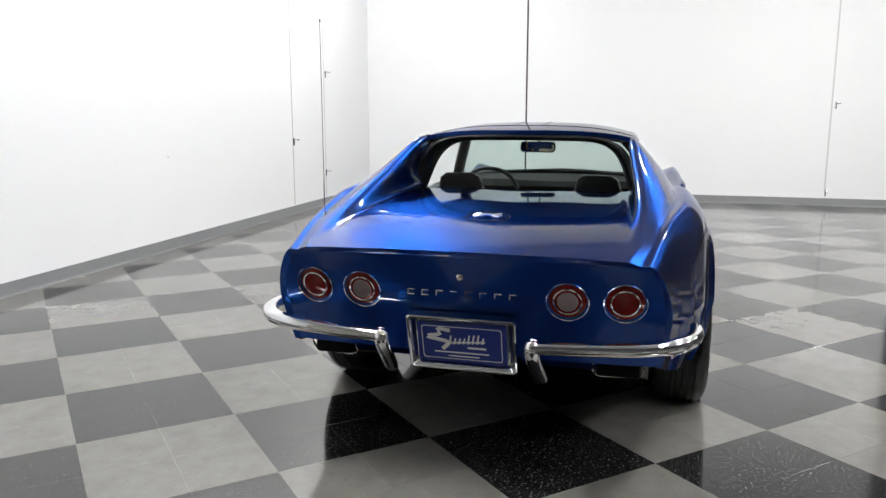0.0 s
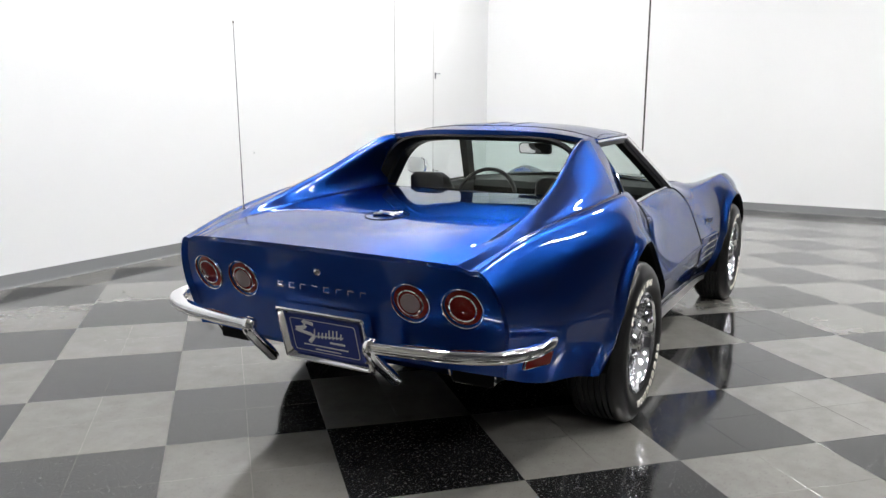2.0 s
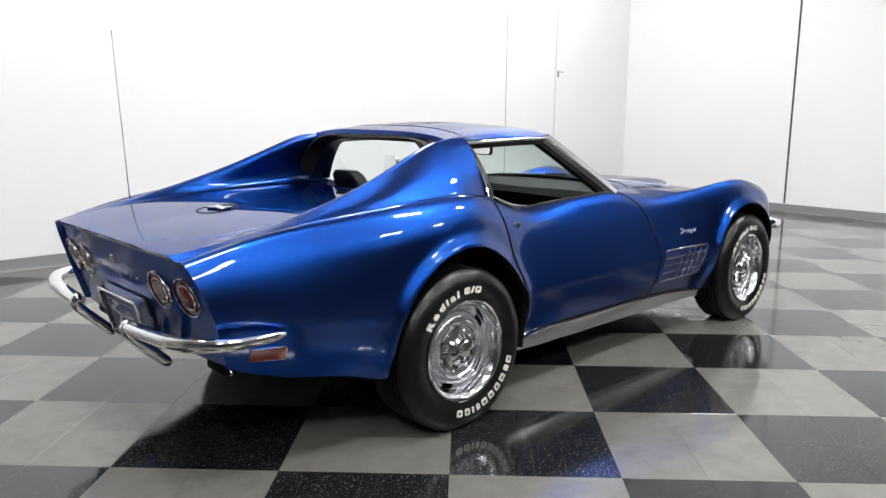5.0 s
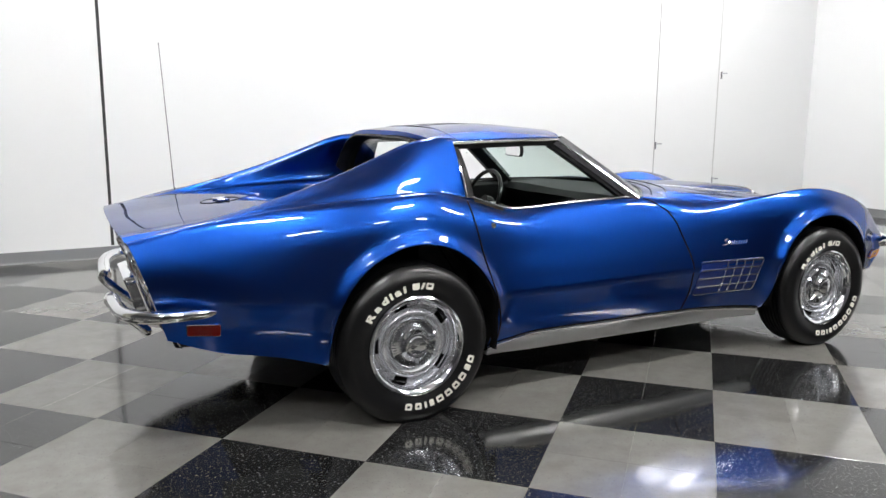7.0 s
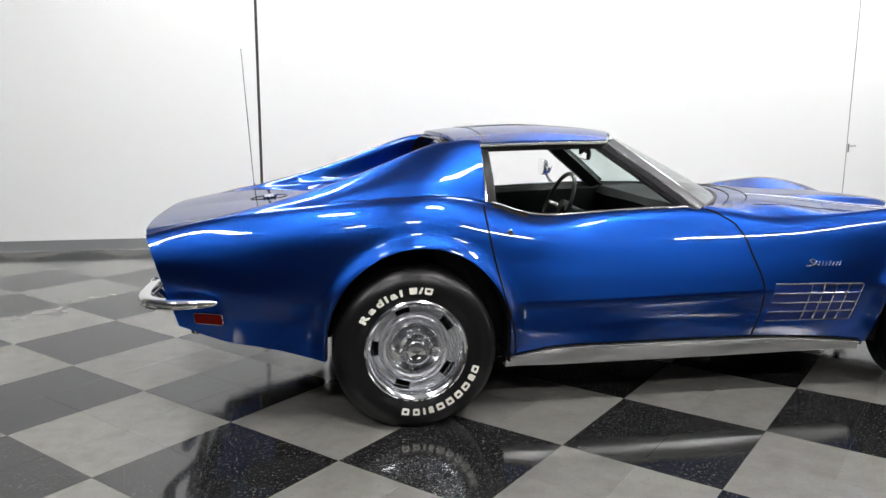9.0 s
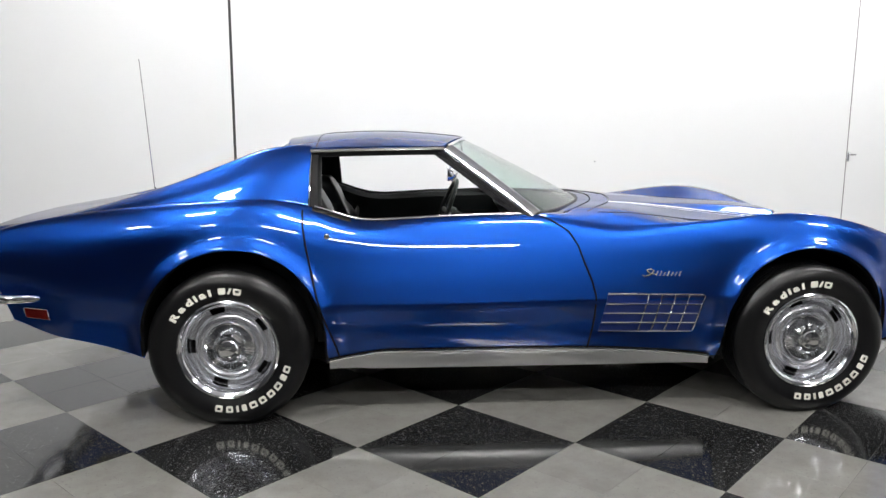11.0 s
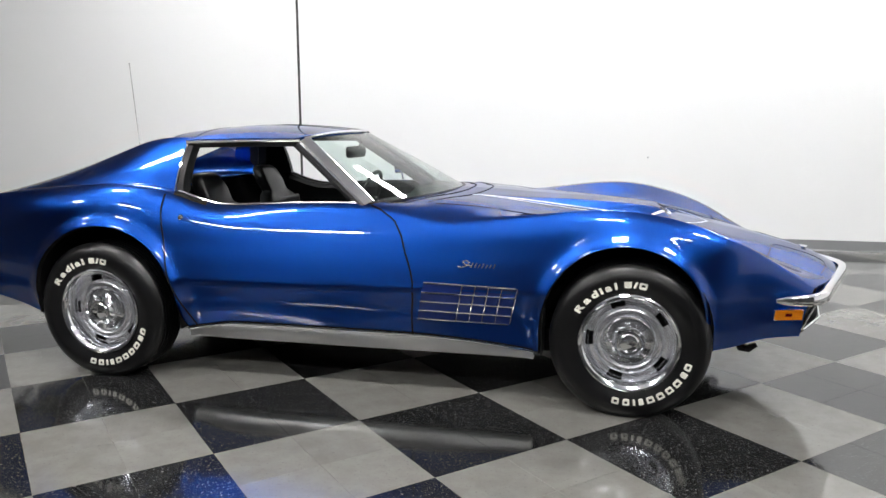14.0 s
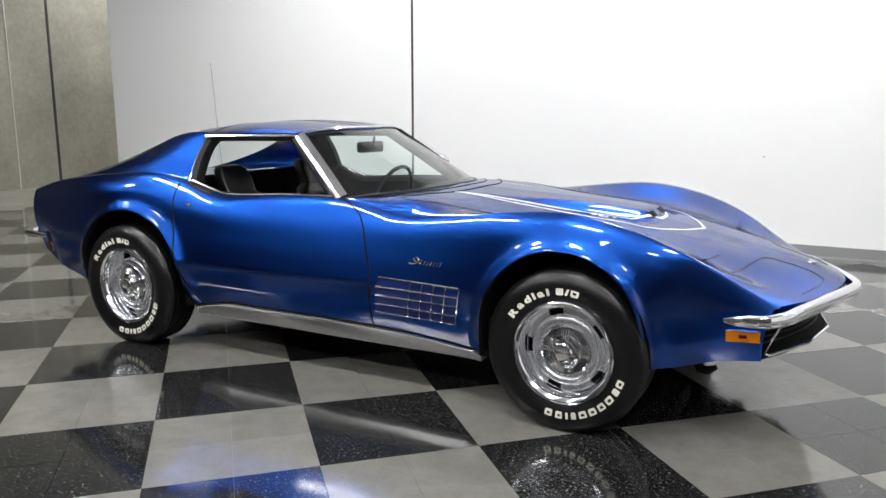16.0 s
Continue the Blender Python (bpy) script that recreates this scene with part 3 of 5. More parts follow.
def body_shell():
    bm = bmesh.new()
    sts = stations()
    for side in (-1, 1):
        rows, front, sails, walls, decks = [], [], [], [], []
        for s in sts:
            low, tops = section(s)
            under, over, b = low[:3 * 14 + 1], low[3 * 14:], bottom(s)
            if b < under[-1][1] - 0.002:
                c = resample(crop(under, b), 12)[:-1] + resample(over, 23)
            else:
                c = resample(crop(over, b), 23)
                c = [c[0]] * 11 + c
            row = [(warp(s, y, z), side * (y + flare(s, z)), z) for y, z in c]
            rows.append(row)

            def lay(curve, n):
                return [(warp(s, y, z), side * y, hood_dome(s, y, z)) for y, z in resample(curve, n)]
            if s >= 0.03:
                t = lay(tops[0], NTOP)
                t[0] = row[-1]
                front.append(t)
            if s <= -0.918:
                t = lay(tops[0][:15], 6)[:-1] + lay(tops[0][14:], 17)
                t[0] = row[-1]
                sails.append(t)
                if s <= -1.02:
                    walls.append(lay(tops[1], 14))
                if s <= -1.13:
                    decks.append(lay(tops[2], 18))
        for rows_ in (rows, front, sails, walls, decks):
            grid(bm, rows_)
    bmesh.ops.remove_doubles(bm, verts=bm.verts, dist=2e-4)
    bmesh.ops.recalc_face_normals(bm, faces=bm.faces)
    return bm


def split_parts(bm, sorts):
    """Cuts one smooth shell into several objects that keep the shell's shading. sorts: (name, label, test of a face's centre)."""
    bm.normal_update()
    bm.verts.ensure_lookup_table()
    made = []
    left = set(bm.faces)
    for name, label, test in sorts:
        faces = [f for f in bm.faces if f in left and test(f.calc_center_median())]
        left -= set(faces)
        ids, verts, normals = {}, [], []
        polys = []
        for f in faces:
            poly = []
            for v in f.verts:
                if v.index not in ids:
                    ids[v.index] = len(verts)
                    verts.append(v.co.copy())
                    normals.append(v.normal.copy())
                poly.append(ids[v.index])
            polys.append(poly)
        me = bpy.data.meshes.new(name)
        me.from_pydata(verts, [], polys)
        for p in me.polygons:
            p.use_smooth = True
        me.normals_split_custom_set_from_vertices(normals)
        me.materials.append(PAINT)
        ob = new(name, me)
        ob.parent = car
        if label:
            ob["label"] = label
        made.append(ob)
    bm.free()
    return made


def windshield_base(y):
    f = min(abs(y) / 0.645, 1.15)
    return 0.355 - 0.31 * f ** 2.2


def cut_away(c):
    """Where the shell is open: under the windscreen and in front of the rear window."""
    if c.z > 0.8 and -0.05 < c.x < 0.6 and abs(c.y) < 0.64:
        return c.x < windshield_base(c.y) + 0.005
    return False


def hood_area(c):
    edge = 0.50 + 0.05 * smooth(1.5, 0.6, c.x)
    return 0.50 < c.x < 1.62 and abs(c.y) < edge and c.z > 0.6


def deck_area(c):
    return c.x < -0.9 and abs(c.y) < 0.5 and c.z > 0.7


shell = body_shell()
cut, bonnet, door_r, door_l, quarter_r, quarter_l, shell_body = split_parts(shell, [
    ("cut", "", cut_away),
    ("bonnet", "blue bonnet with a raised centre dome", hood_area),
    ("door", "", lambda c: c.y < -0.6 and inside(DOOR, c.x, c.z)),
    ("door", "", lambda c: c.y > 0.6 and inside(DOOR, c.x, c.z)),
    ("rear_quarter", "blue rear quarter with a sail panel running up to the roof", lambda c: c.x < -0.80 and c.y < -0.0005),
    ("rear_quarter", "blue rear quarter with a sail panel running up to the roof", lambda c: c.x < -0.80),
    ("body", "metallic blue fibreglass body", lambda c: True)])


bpy.data.objects.remove(cut)

# roof, sail panels
def roof_z(x, y):
    e = EDGE_Y(max(x, -0.92)) + 0.02
    return ROOF_Z(x) - (ROOF_Z(x) - EDGE_Z(max(x, -0.92))) * min(abs(y) / e, 1) ** 3.2


def roof_front(y):
    return -0.215 - 0.115 * (abs(y) / 0.48) ** 2


def roof_shell():
    bm = bmesh.new()
    n = 15
    rows = []
    for k in range(25):
        row = []
        for j in range(-n, n + 1):
            f = j / n
            x1 = -1.055 + 0.03 * abs(f) ** 2
            yy = f * EDGE_Y(-0.5)
            x = roof_front(yy) + (x1 - roof_front(yy)) * k / 24
            lim = EDGE_Y(x) if x > -0.92 else EDGE_Y(-.92) + (RIDGE_Y(x) - EDGE_Y(-.92)) * smooth(-.90, -1.0, x)
            y = f * lim
            row.append((x, y, roof_z(x, y)))
        rows.append(row)
    top = grid(bm, rows)
    under = [[(p[0], p[1] * 0.985, p[2] - 0.022) for p in row] for row in rows]
    low = grid(bm, under)
    for k in range(24):
        for e in (0, -1):
            bm.faces.new((top[k][e], top[k + 1][e], low[k + 1][e], low[k][e]))
    for a, b in ((top[0], low[0]), (top[-1], low[-1])):
        for j in range(2 * n):
            bm.faces.new((a[j], a[j + 1], b[j + 1], b[j]))
    return bm


roof = part("roof", roof_shell(), PAINT, car, "blue removable roof panels")

# tail panel
def tail_outline():
    low, tops = section(-2.31)
    side = [(y + flare(-2.31, z), z) for y, z in low]
    over = [tuple(q) for t in tops for q in t]
    return side, over


def tail_panel():
    bm = bmesh.new()
    side, over = tail_outline()
    zs, ys = [q[1] for q in side], [q[0] for q in side]
    peak = side[-1][1]
    crest = max(q[1] for q in over)
    levels = list(np.linspace(zs[0], peak - 0.03, 14)) + list(np.linspace(peak - 0.026, peak, 8))
    ty, tz = [q[0] for q in over][::-1], [q[1] for q in over][::-1]
    rows = []
    for z in levels:
        hw = float(np.interp(z, zs, ys))
        row = []
        for f in np.linspace(-1, 1, 61):
            f = math.copysign(1 - (1 - abs(f)) ** 1.3, f)
            y = f * hw
            edge = min(hw - abs(y), (float(np.interp(abs(y), ty, tz)) - z) * 1.0)
            row.append((warp(-2.31, y, z) + 0.018 * smooth(0.0, 0.022, edge), y, z))
        rows.append(row)
    hw = ys[-1]
    for g in (0.35, 0.7, 1.0):
        row = []
        for f in np.linspace(-1, 1, 61):
            f = math.copysign(1 - (1 - abs(f)) ** 1.3, f)
            y = f * hw
            zt = float(np.interp(abs(y), ty, tz))
            z = peak + (zt - peak) * g
            row.append((warp(-2.31, y, z) + 0.018 * smooth(0.0, 0.022, zt - z), y, z))
        rows.append(row)
    grid(bm, rows)
    return bm


def tail_x(y, z):
    return warp(-2.31, y, z) + 0.018


part("tail_panel", tail_panel(), PAINT, car, "flat dark-looking blue tail panel")

# underbody and wheel wells
bm = bmesh.new()
box(bm, (-1.55, -0.60, 0.20), (1.5, 0.60, 0.32), 0.03)
box(bm, (1.5, -0.5, 0.33), (1.85, 0.5, 0.37), 0.015)
box(bm, (-2.1, -0.62, 0.40), (-1.55, 0.62, 0.46), 0.02)
part("underbody", bm, UNDER, car)
for xc, a, zc, b in ARCHES:
    for sd in (-1, 1):
        bm = bmesh.new()
        rows = []
        for k in range(25):
            t = math.pi * k / 24
            x, z = xc + (a + 0.004) * math.cos(t), zc + (b + 0.004) * math.sin(t)
            if k in (0, 24):
                z = Z0(x) + 0.012
            yo = side_y(x, max(z, 0.36))
            rows.append([(x, sd * (yo - 0.004), z), (xc + (a - 0.006) * math.cos(t), sd * (yo - 0.02), zc + (b - 0.006) * math.sin(t) if k not in (0, 24) else z), (x, sd * (yo - 0.07), z), (x, sd * 0.5, z), (xc, sd * 0.48, zc)])
        grid(bm, rows)
        part("wheel_well", bm, UNDER, car, "black wheel-arch liner")


# ---- wheels ----
def tyre_mesh(width, radius, rim):
    bm = bmesh.new()
    w = width / 2
    prof = [(rim - 0.012, -w * 0.80), (rim + 0.004, -w * 0.86), (rim + 0.03, -w * 0.98), (rim + 0.06, -w * 1.03), (radius - 0.055, -w * 1.02), (radius - 0.03, -w * 0.95), (radius - 0.012, -w * 0.84), (radius - 0.003, -w * 0.72)]
    tread = []
    for k in range(7):
        y0 = -w * 0.72 + k * (1.44 * w / 7)
        y1 = y0 + 1.44 * w / 7
        tread += [(radius, y0 + 0.004), (radius, y1 - 0.004), (radius - 0.008, y1 - 0.003), (radius - 0.008, y1 + 0.003)]
    prof = prof + tread[:-2] + [(r, -y) for r, y in prof[::-1]]
    revolve(bm, prof, 72)
    return bm


def glyph(ch):
    """One letter of the built-in font as a slim solid, 29 mm high, centred."""
    cu = bpy.data.curves.new("letter", "FONT")
    cu.body, cu.size, cu.extrude, cu.offset, cu.resolution_u = ch, 1.0, 0.05, 0.045, 3
    ob = bpy.data.objects.new("letter", cu)
    scene.collection.objects.link(ob)
    me = bpy.data.meshes.new_from_object(ob.evaluated_get(bpy.context.evaluated_depsgraph_get()))
    bm = bmesh.new()
    bm.from_mesh(me)
    bpy.data.objects.remove(ob)
    bpy.data.curves.remove(cu)
    bpy.data.meshes.remove(me)
    mid = (min(v.co.x for v in bm.verts) + max(v.co.x for v in bm.verts)) / 2
    for v in bm.verts:
        v.co = ((v.co.x - mid) * 0.060, -v.co.z, v.co.y * 0.040 - 0.0145)
    return bm


def mark(wide, high, lean, hollow):
    """A plain rounded bar, or a rounded frame, as a slim solid."""
    bm = bmesh.new()
    rows = []
    for y in (0.01, -0.01):
        rows.append([(u + lean * v / high, y, v) for u, v in rounded_rect(wide / 2, high / 2, min(0.006, wide * 0.4), 4)])
    if hollow:
        inner = [[(u + lean * v / high, y, v) for u, v in rounded_rect(wide / 2 - 0.008, high / 2 - 0.009, 0.003, 4)] for y in (-0.01, 0.01)]
        grid(bm, rows + inner, closed=True, loop=True)
    else:
        vs = grid(bm, rows, closed=True)
        cap(bm, vs[1])
    return bm


def wheel(x, side, width, y_out):
    """A wheel whose outer face looks towards -y; turned round for the other side."""
    R, rim = 0.333, 0.207
    root = empty("wheel")
    root.parent = car
    t = part("tyre", tyre_mesh(width, R, rim), RUBBER, root, "black radial tyre with white sidewall lettering", 50)
    w = width / 2
    # raised sidewall lettering: a word, then plain marks where a trade name stands
    def on_wall(bm, ob_name, angle, label):
        """Lays a flat glyph (x across, z up, centred) on the sidewall at an angle, top outwards."""
        for v in bm.verts:
            r, b = 0.253 + v.co.z, angle - v.co.x / 0.253
            v.co = (r * math.cos(b), -w * (1.028 if v.co.y < 0 else 0.99), r * math.sin(b))
        part(ob_name, bm, WHITE_LETTER, root, label)
    a = radians(150.5)
    for ch, step in zip("Radial", (10.6, 9.4, 9.4, 5.0, 9.4, 5.0)):
        a -= radians(step / 2)
        on_wall(glyph(ch), "sidewall_letter", a, "white raised letter on the sidewall")
        a -= radians(step / 2)
    for deg, wide, lean, hollow in ((93.0, 0.030, 0.0, False), (86.0, 0.010, 0.010, False), (79.0, 0.032, 0.0, True),
                                    (-19.0, 0.030, 0, True), (-27.5, 0.024, 0.0, False), (-37.5, 0.033, 0, True), (-47.5, 0.031, 0, True),
                                    (-57.5, 0.031, 0, True), (-67.5, 0.032, 0, True), (-76.5, 0.020, 0, False), (-83.0, 0.010, 0, False),
                                    (-90.5, 0.028, 0, True), (-100.5, 0.030, 0, True)):
        on_wall(mark(wide, 0.029, lean, hollow), "sidewall_bar", radians(deg), "white raised bar on the sidewall")
    # rim: trim ring, dish, slotted disc
    bm = bmesh.new()
    revolve(bm, [(rim + 0.004, -w * 0.86), (rim + 0.002, -w * 0.93), (rim - 0.004, -w * 0.955), (rim - 0.012, -w * 0.93), (rim - 0.022, -w * 0.84), (rim - 0.029, -w * 0.66), (rim - 0.034, -w * 0.52), (rim - 0.036, -w * 0.44)], 64)
    part("trim_ring", bm, POLISHED, root, "bright chrome trim ring")
    bm = bmesh.new()
    n = 100
    prof = [(rim - 0.036, -w * 0.44), (rim - 0.040, -w * 0.38), (rim - 0.058, -w * 0.40), (rim - 0.064, -w * 0.50), (rim - 0.074, -w * 0.56), (rim - 0.088, -w * 0.57), (rim - 0.100, -w * 0.50), (rim - 0.108, -w * 0.42), (0.05, -w * 0.40), (0.0, -w * 0.40)]
    rows = []
    for k in range(n):
        a = 2 * math.pi * k / n
        rows.append([(r * math.cos(a), y, r * math.sin(a)) for r, y in prof])
    vs = grid(bm, rows, loop=True)
    gone = []
    for f in bm.faces:
        c = f.calc_center_median()
        r, a = math.hypot(c.x, c.z), math.degrees(math.atan2(c.z, c.x)) % 72
        if rim - 0.058 < r < rim - 0.040 and 24 < a < 48:
            gone.append(f)
    bmesh.ops.delete(bm, geom=gone, context="FACES")
    bmesh.ops.remove_doubles(bm, verts=bm.verts, dist=1e-5)
    part("wheel_disc", bm, SILVER, root, "silver slotted wheel disc")
    bm = bmesh.new()
    revolve(bm, [(rim - 0.05, -w * 0.30), (0.03, -w * 0.30), (0.03, w * 0.5), (rim - 0.02, w * 0.5)], 40)
    part("brake_drum", bm, UNDER, root)
    # hub cap: fluted ring and stepped dome
    bm = bmesh.new()
    n = 192
    rows = []
    for k in range(n):
        a = 2 * math.pi * k / n
        f = 0.006 if k % 4 in (1, 2) else 0.0
        rows.append([(r * math.cos(a), y, r * math.sin(a)) for r, y in (
            (0.108, -w * 0.42), (0.106, -w * 0.55), (0.101, -w * 0.60), (0.097, -w * 0.61 + f), (0.070, -w * 0.68 + f), (0.064, -w * 0.70), (0.055, -w * 0.80), (0.051, -w * 0.86), (0.046, -w * 0.875), (0.042, -w * 0.865), (0.040, -w * 0.87), (0.036, -w * 0.905), (0.026, -w * 0.93), (0.0, -w * 0.94))])
    grid(bm, rows, loop=True)
    bmesh.ops.remove_doubles(bm, verts=bm.verts, dist=1e-5)
    part("hub_cap", bm, CHROME, root, "chrome fluted centre cap", 25)
    root.location = (x, side * (y_out - w), R)
    if side > 0:
        root.rotation_euler = (0, 0, math.pi)
    return root


for sd in (-1, 1):
    wheel(1.247, sd, 0.225, 0.835)
    wheel(-1.245, sd, 0.235, 0.865)


# ---- glass, pillars, trim ----
def top_z(x, y):
    """Height of the shell's top at a place, for bonnet, nose and deck."""
    s = x
    for _ in range(4):
        t = section(round(s, 3), 6)[1][-1][::-1]
        z = float(np.interp(abs(y), [q[0] for q in t], [q[1] for q in t]))
        s = min(max(s + (x - warp(s, y, z)), -2.31), 2.2)
    return hood_dome(s, y, z)


def shield(f, g):
    """A point of the windscreen: f across, g up."""
    yb, yt = f * 0.635, f * 0.475
    lo = Vector((windshield_base(yb), yb, 0.893 - 0.028 * f * f))
    hi = Vector((roof_front(yt) + 0.004, yt, roof_z(roof_front(yt), yt) - 0.012))
    p = lo.lerp(hi, g)
    return p + Vector((0.5, 0, 0.86)) * (0.005 * (1 - (2 * g - 1) ** 2) * (1 - 0.5 * f * f))


bm = bmesh.new()
grid(bm, [[shield(-0.985 + 1.97 * j / 30, g / 12) for j in range(31)] for g in range(13)])
windscreen = part("windscreen", bm, WINDSHIELD, car, "green-tinted curved windscreen glass")
bm = bmesh.new()
tube(bm, [shield(-1 + 2 * j / 40, 0.0) + Vector((0.008, 0, -0.002)) for j in range(41)], 0.008, 8)
part("windscreen_gasket", bm, BLACK, car)
bm = bmesh.new()
tube(bm, [shield(-1 + 2 * j / 40, 1.0) + Vector((0.006, 0, 0.006)) for j in range(41)], 0.0075, 8)
part("header_moulding", bm, CHROME, car, "chrome strip above the windscreen")

for sd in (-1, 1):
    # A-pillar: a chrome face over a black inner post
    bm = bmesh.new()
    a, b = shield(sd * 1.0, 0.0), shield(sd * 1.0, 1.0)
    pts = [shield(sd * 1.0, g / 10) for g in range(11)]
    rows = []
    for p in pts:
        o = Vector((0, sd, 0))
        rows.append([p + Vector((0.026, -sd * 0.012, 0.016)), p + Vector((0.020, sd * 0.004, 0.014)), p + Vector((-0.012, sd * 0.016, -0.004)), p + Vector((-0.016, sd * 0.012, -0.009)), p + Vector((-0.020, sd * 0.016, -0.010)), p + Vector((-0.036, sd * 0.010, -0.022)), p + Vector((-0.030, -sd * 0.01, -0.018))])
    grid(bm, rows, closed=True)
    part("pillar_moulding", bm, STAINLESS, car, "bright chrome windscreen pillar moulding", 50)
    bm = bmesh.new()
    rows = []
    for p in pts:
        rows.append([p + Vector((-0.028, sd * 0.006, -0.018)), p + Vector((-0.058, -sd * 0.002, -0.028)), p + Vector((-0.062, -sd * 0.045, -0.025)), p + Vector((0.0, -sd * 0.05, -0.005)), p + Vector((0.01, -sd * 0.02, 0.0))])
    grid(bm, rows, closed=True)
    part("windscreen_pillar", bm, BLACK, car, "black inner windscreen pillar", 50)
    # drip rail along the roof edge
    bm = bmesh.new()
    tube(bm, [(x, sd * (EDGE_Y(x) + 0.004), EDGE_Z(x) - 0.006) for x in np.linspace(-0.335, -0.925, 16)], 0.0075, 8)
    part("drip_moulding", bm, STAINLESS, car, "thin chrome moulding along the roof edge")
    bm = bmesh.new()
    rows = []
    for x in np.linspace(-0.30, -0.925, 12):
        y, z = EDGE_Y(x), EDGE_Z(x)
        rows.append([(x, sd * (y - 0.002), z - 0.012), (x, sd * (y - 0.002), z - 0.034), (x, sd * (y - 0.04), z - 0.036), (x, sd * (y - 0.05), z - 0.005)])
    grid(bm, rows, closed=True)
    part("roof_rail", bm, BLACK, car, "black weatherstrip under the roof edge")
    # belt moulding along the door top
    bm = bmesh.new()
    xs = list(np.linspace(0.035, -0.90, 34))
    tube(bm, [(x, sd * (Y5(x) - 0.012), Z5(x) + 0.003) for x in xs], 0.0075, 8)
    part("belt_moulding", bm, STAINLESS, car, "thin chrome strip along the door top")
    # B-pillar, black inner post behind the door opening
    bm = bmesh.new()
    lo, hi = (-0.905, 0.66, 0.905), (-0.915, 0.515, 1.13)
    rows = []
    for g in np.linspace(0, 1, 8):
        x, y, z = [lo[i] + (hi[i] - lo[i]) * g for i in range(3)]
        y += 0.018 * math.sin(math.pi * g)
        rows.append([(x - 0.01, sd * (y - 0.004), z), (x + 0.022, sd * (y - 0.006), z), (x + 0.032, sd * (y - 0.03), z), (x + 0.032, sd * (y - 0.06), z), (x - 0.05, sd * (y - 0.07), z)])
    vs = grid(bm, rows, closed=True)
    cap(bm, vs[0])
    cap(bm, vs[-1])
    part("door_post", bm, BLACK, car, "black rubber-edged post behind the door")
    # chrome bead on the sail's front edge
    bm = bmesh.new()
    tube(bm, [(-0.922, sd * (lo[1] + (hi[1] - lo[1]) * g + 0.018 * math.sin(math.pi * g)), lo[2] + (hi[2] - lo[2]) * g) for g in np.linspace(0, 1, 10)], 0.004, 6)
    part("sail_bead", bm, CHROME, car)
    # inner side of the door: sloping black panel
    bm = bmesh.new()
    rows = []
    for x in np.linspace(0.10, -0.90, 20):
        y, z = Y5(x), Z5(x)
        rows.append([(x, sd * (y - 0.006), z - 0.002), (x, sd * (y - 0.04), z - 0.004), (x, sd * (y - 0.06), z - 0.03), (x, sd * (y - 0.055), z - 0.25), (x, sd * (y - 0.02), z - 0.30), (x, sd * (y - 0.03), 0.30)])
    grid(bm, rows)
    part("door_panel", bm, LEATHER, car, "black vinyl inner door panel")

# rear window: black reveal, glass, inner shelf
bm = bmesh.new()
rows = []
for j in range(33):
    f = -1 + 2 * j / 32
    # outline of the opening from one lower corner over the top to the other
    a = math.pi * (1 - (f + 1) / 2)
    y = 0.555 * math.copysign(abs(math.cos(a)) ** 0.30, math.cos(a))
    h = abs(math.sin(a)) ** 0.42
    z = 0.895 + 0.258 * h
    yy = y * (1 - 0.16 * h)
    x = -1.13 + 0.07 * h
    rows.append([(x - 0.005, yy * 1.02, z + 0.006), (x - 0.012, yy * 0.985, z), (x + 0.05, yy * 0.955, z - 0.012 * h), (x + 0.06, yy * 0.93, z - 0.02 * h), (x + 0.12, yy * 0.90, z - 0.02 * h)])
grid(bm, rows)
part("rear_window_reveal", bm, BLACK, car, "black rear window surround")
bm = bmesh.new()
rows = []
for g in range(9):
    z = 0.90 + 0.27 * g / 8
    lim = 0.535 - 0.07 * (g / 8) ** 1.5
    rows.append([(-1.085 + 0.06 * g / 8, lim * (-1 + j / 8), z) for j in range(17)])
grid(bm, rows)
part("rear_window", bm, CLEAR_GLASS, car, "clear upright rear window")
bm = bmesh.new()
tube(bm, [(-1.135, y, 0.903 - 0.004 * (y / 0.5) ** 2) for y in np.linspace(-0.55, 0.55, 20)], 0.006, 6)
part("window_sill_bead", bm, CHROME, car)
# roof lining and T-bar
bm = bmesh.new()
rows = []
for k in range(9):
    row = []
    for j in range(-8, 9):
        y0 = j / 8 * 0.46
        x = roof_front(y0) - 0.03 + (-1.0 - roof_front(y0)) * k / 8
        row.append((x, y0, roof_z(x, y0) - 0.034))
    rows.append(row)
grid(bm, rows)
part("headliner", bm, BLACK, car, "black roof lining")

# seams of panels
def seam(name, pts, r=0.0028):
    bm = bmesh.new()
    tube(bm, pts, r, 6)
    return part(name, bm, UNDER, car)


for sd in (-1, 1):
    lead = [(.075, .86), (.12, .845), (.196, .80), (.235, .74), (.262, .66), (.29, .59), (.305, .53), (.302, .44), (.292, .34), (.288, .28)]
    seam("door_gap", [(x, sd * (side_y(x, z) - 0.0006), z) for x, z in resample([np.array(p) for p in lead], 30)], 0.0046)
    rear = [(-.945, .895), (-.94, .83), (-.928, .757), (-.905, .65), (-.882, .55), (-.855, .46), (-.828, .38), (-.808, .30), (-.80, .26)]
    seam("door_gap", [(x, sd * (side_y(x, z) - 0.0006), z) for x, z in resample([np.array(p) for p in rear], 30)], 0.0046)
for pts in ([(0.50, y) for y in np.linspace(-0.54, 0.54, 25)],):
    seam("bonnet_gap", [(windshield_base(y) + 0.17, y, top_z(windshield_base(y) + 0.17, y)) for x, y in pts], 0.003)
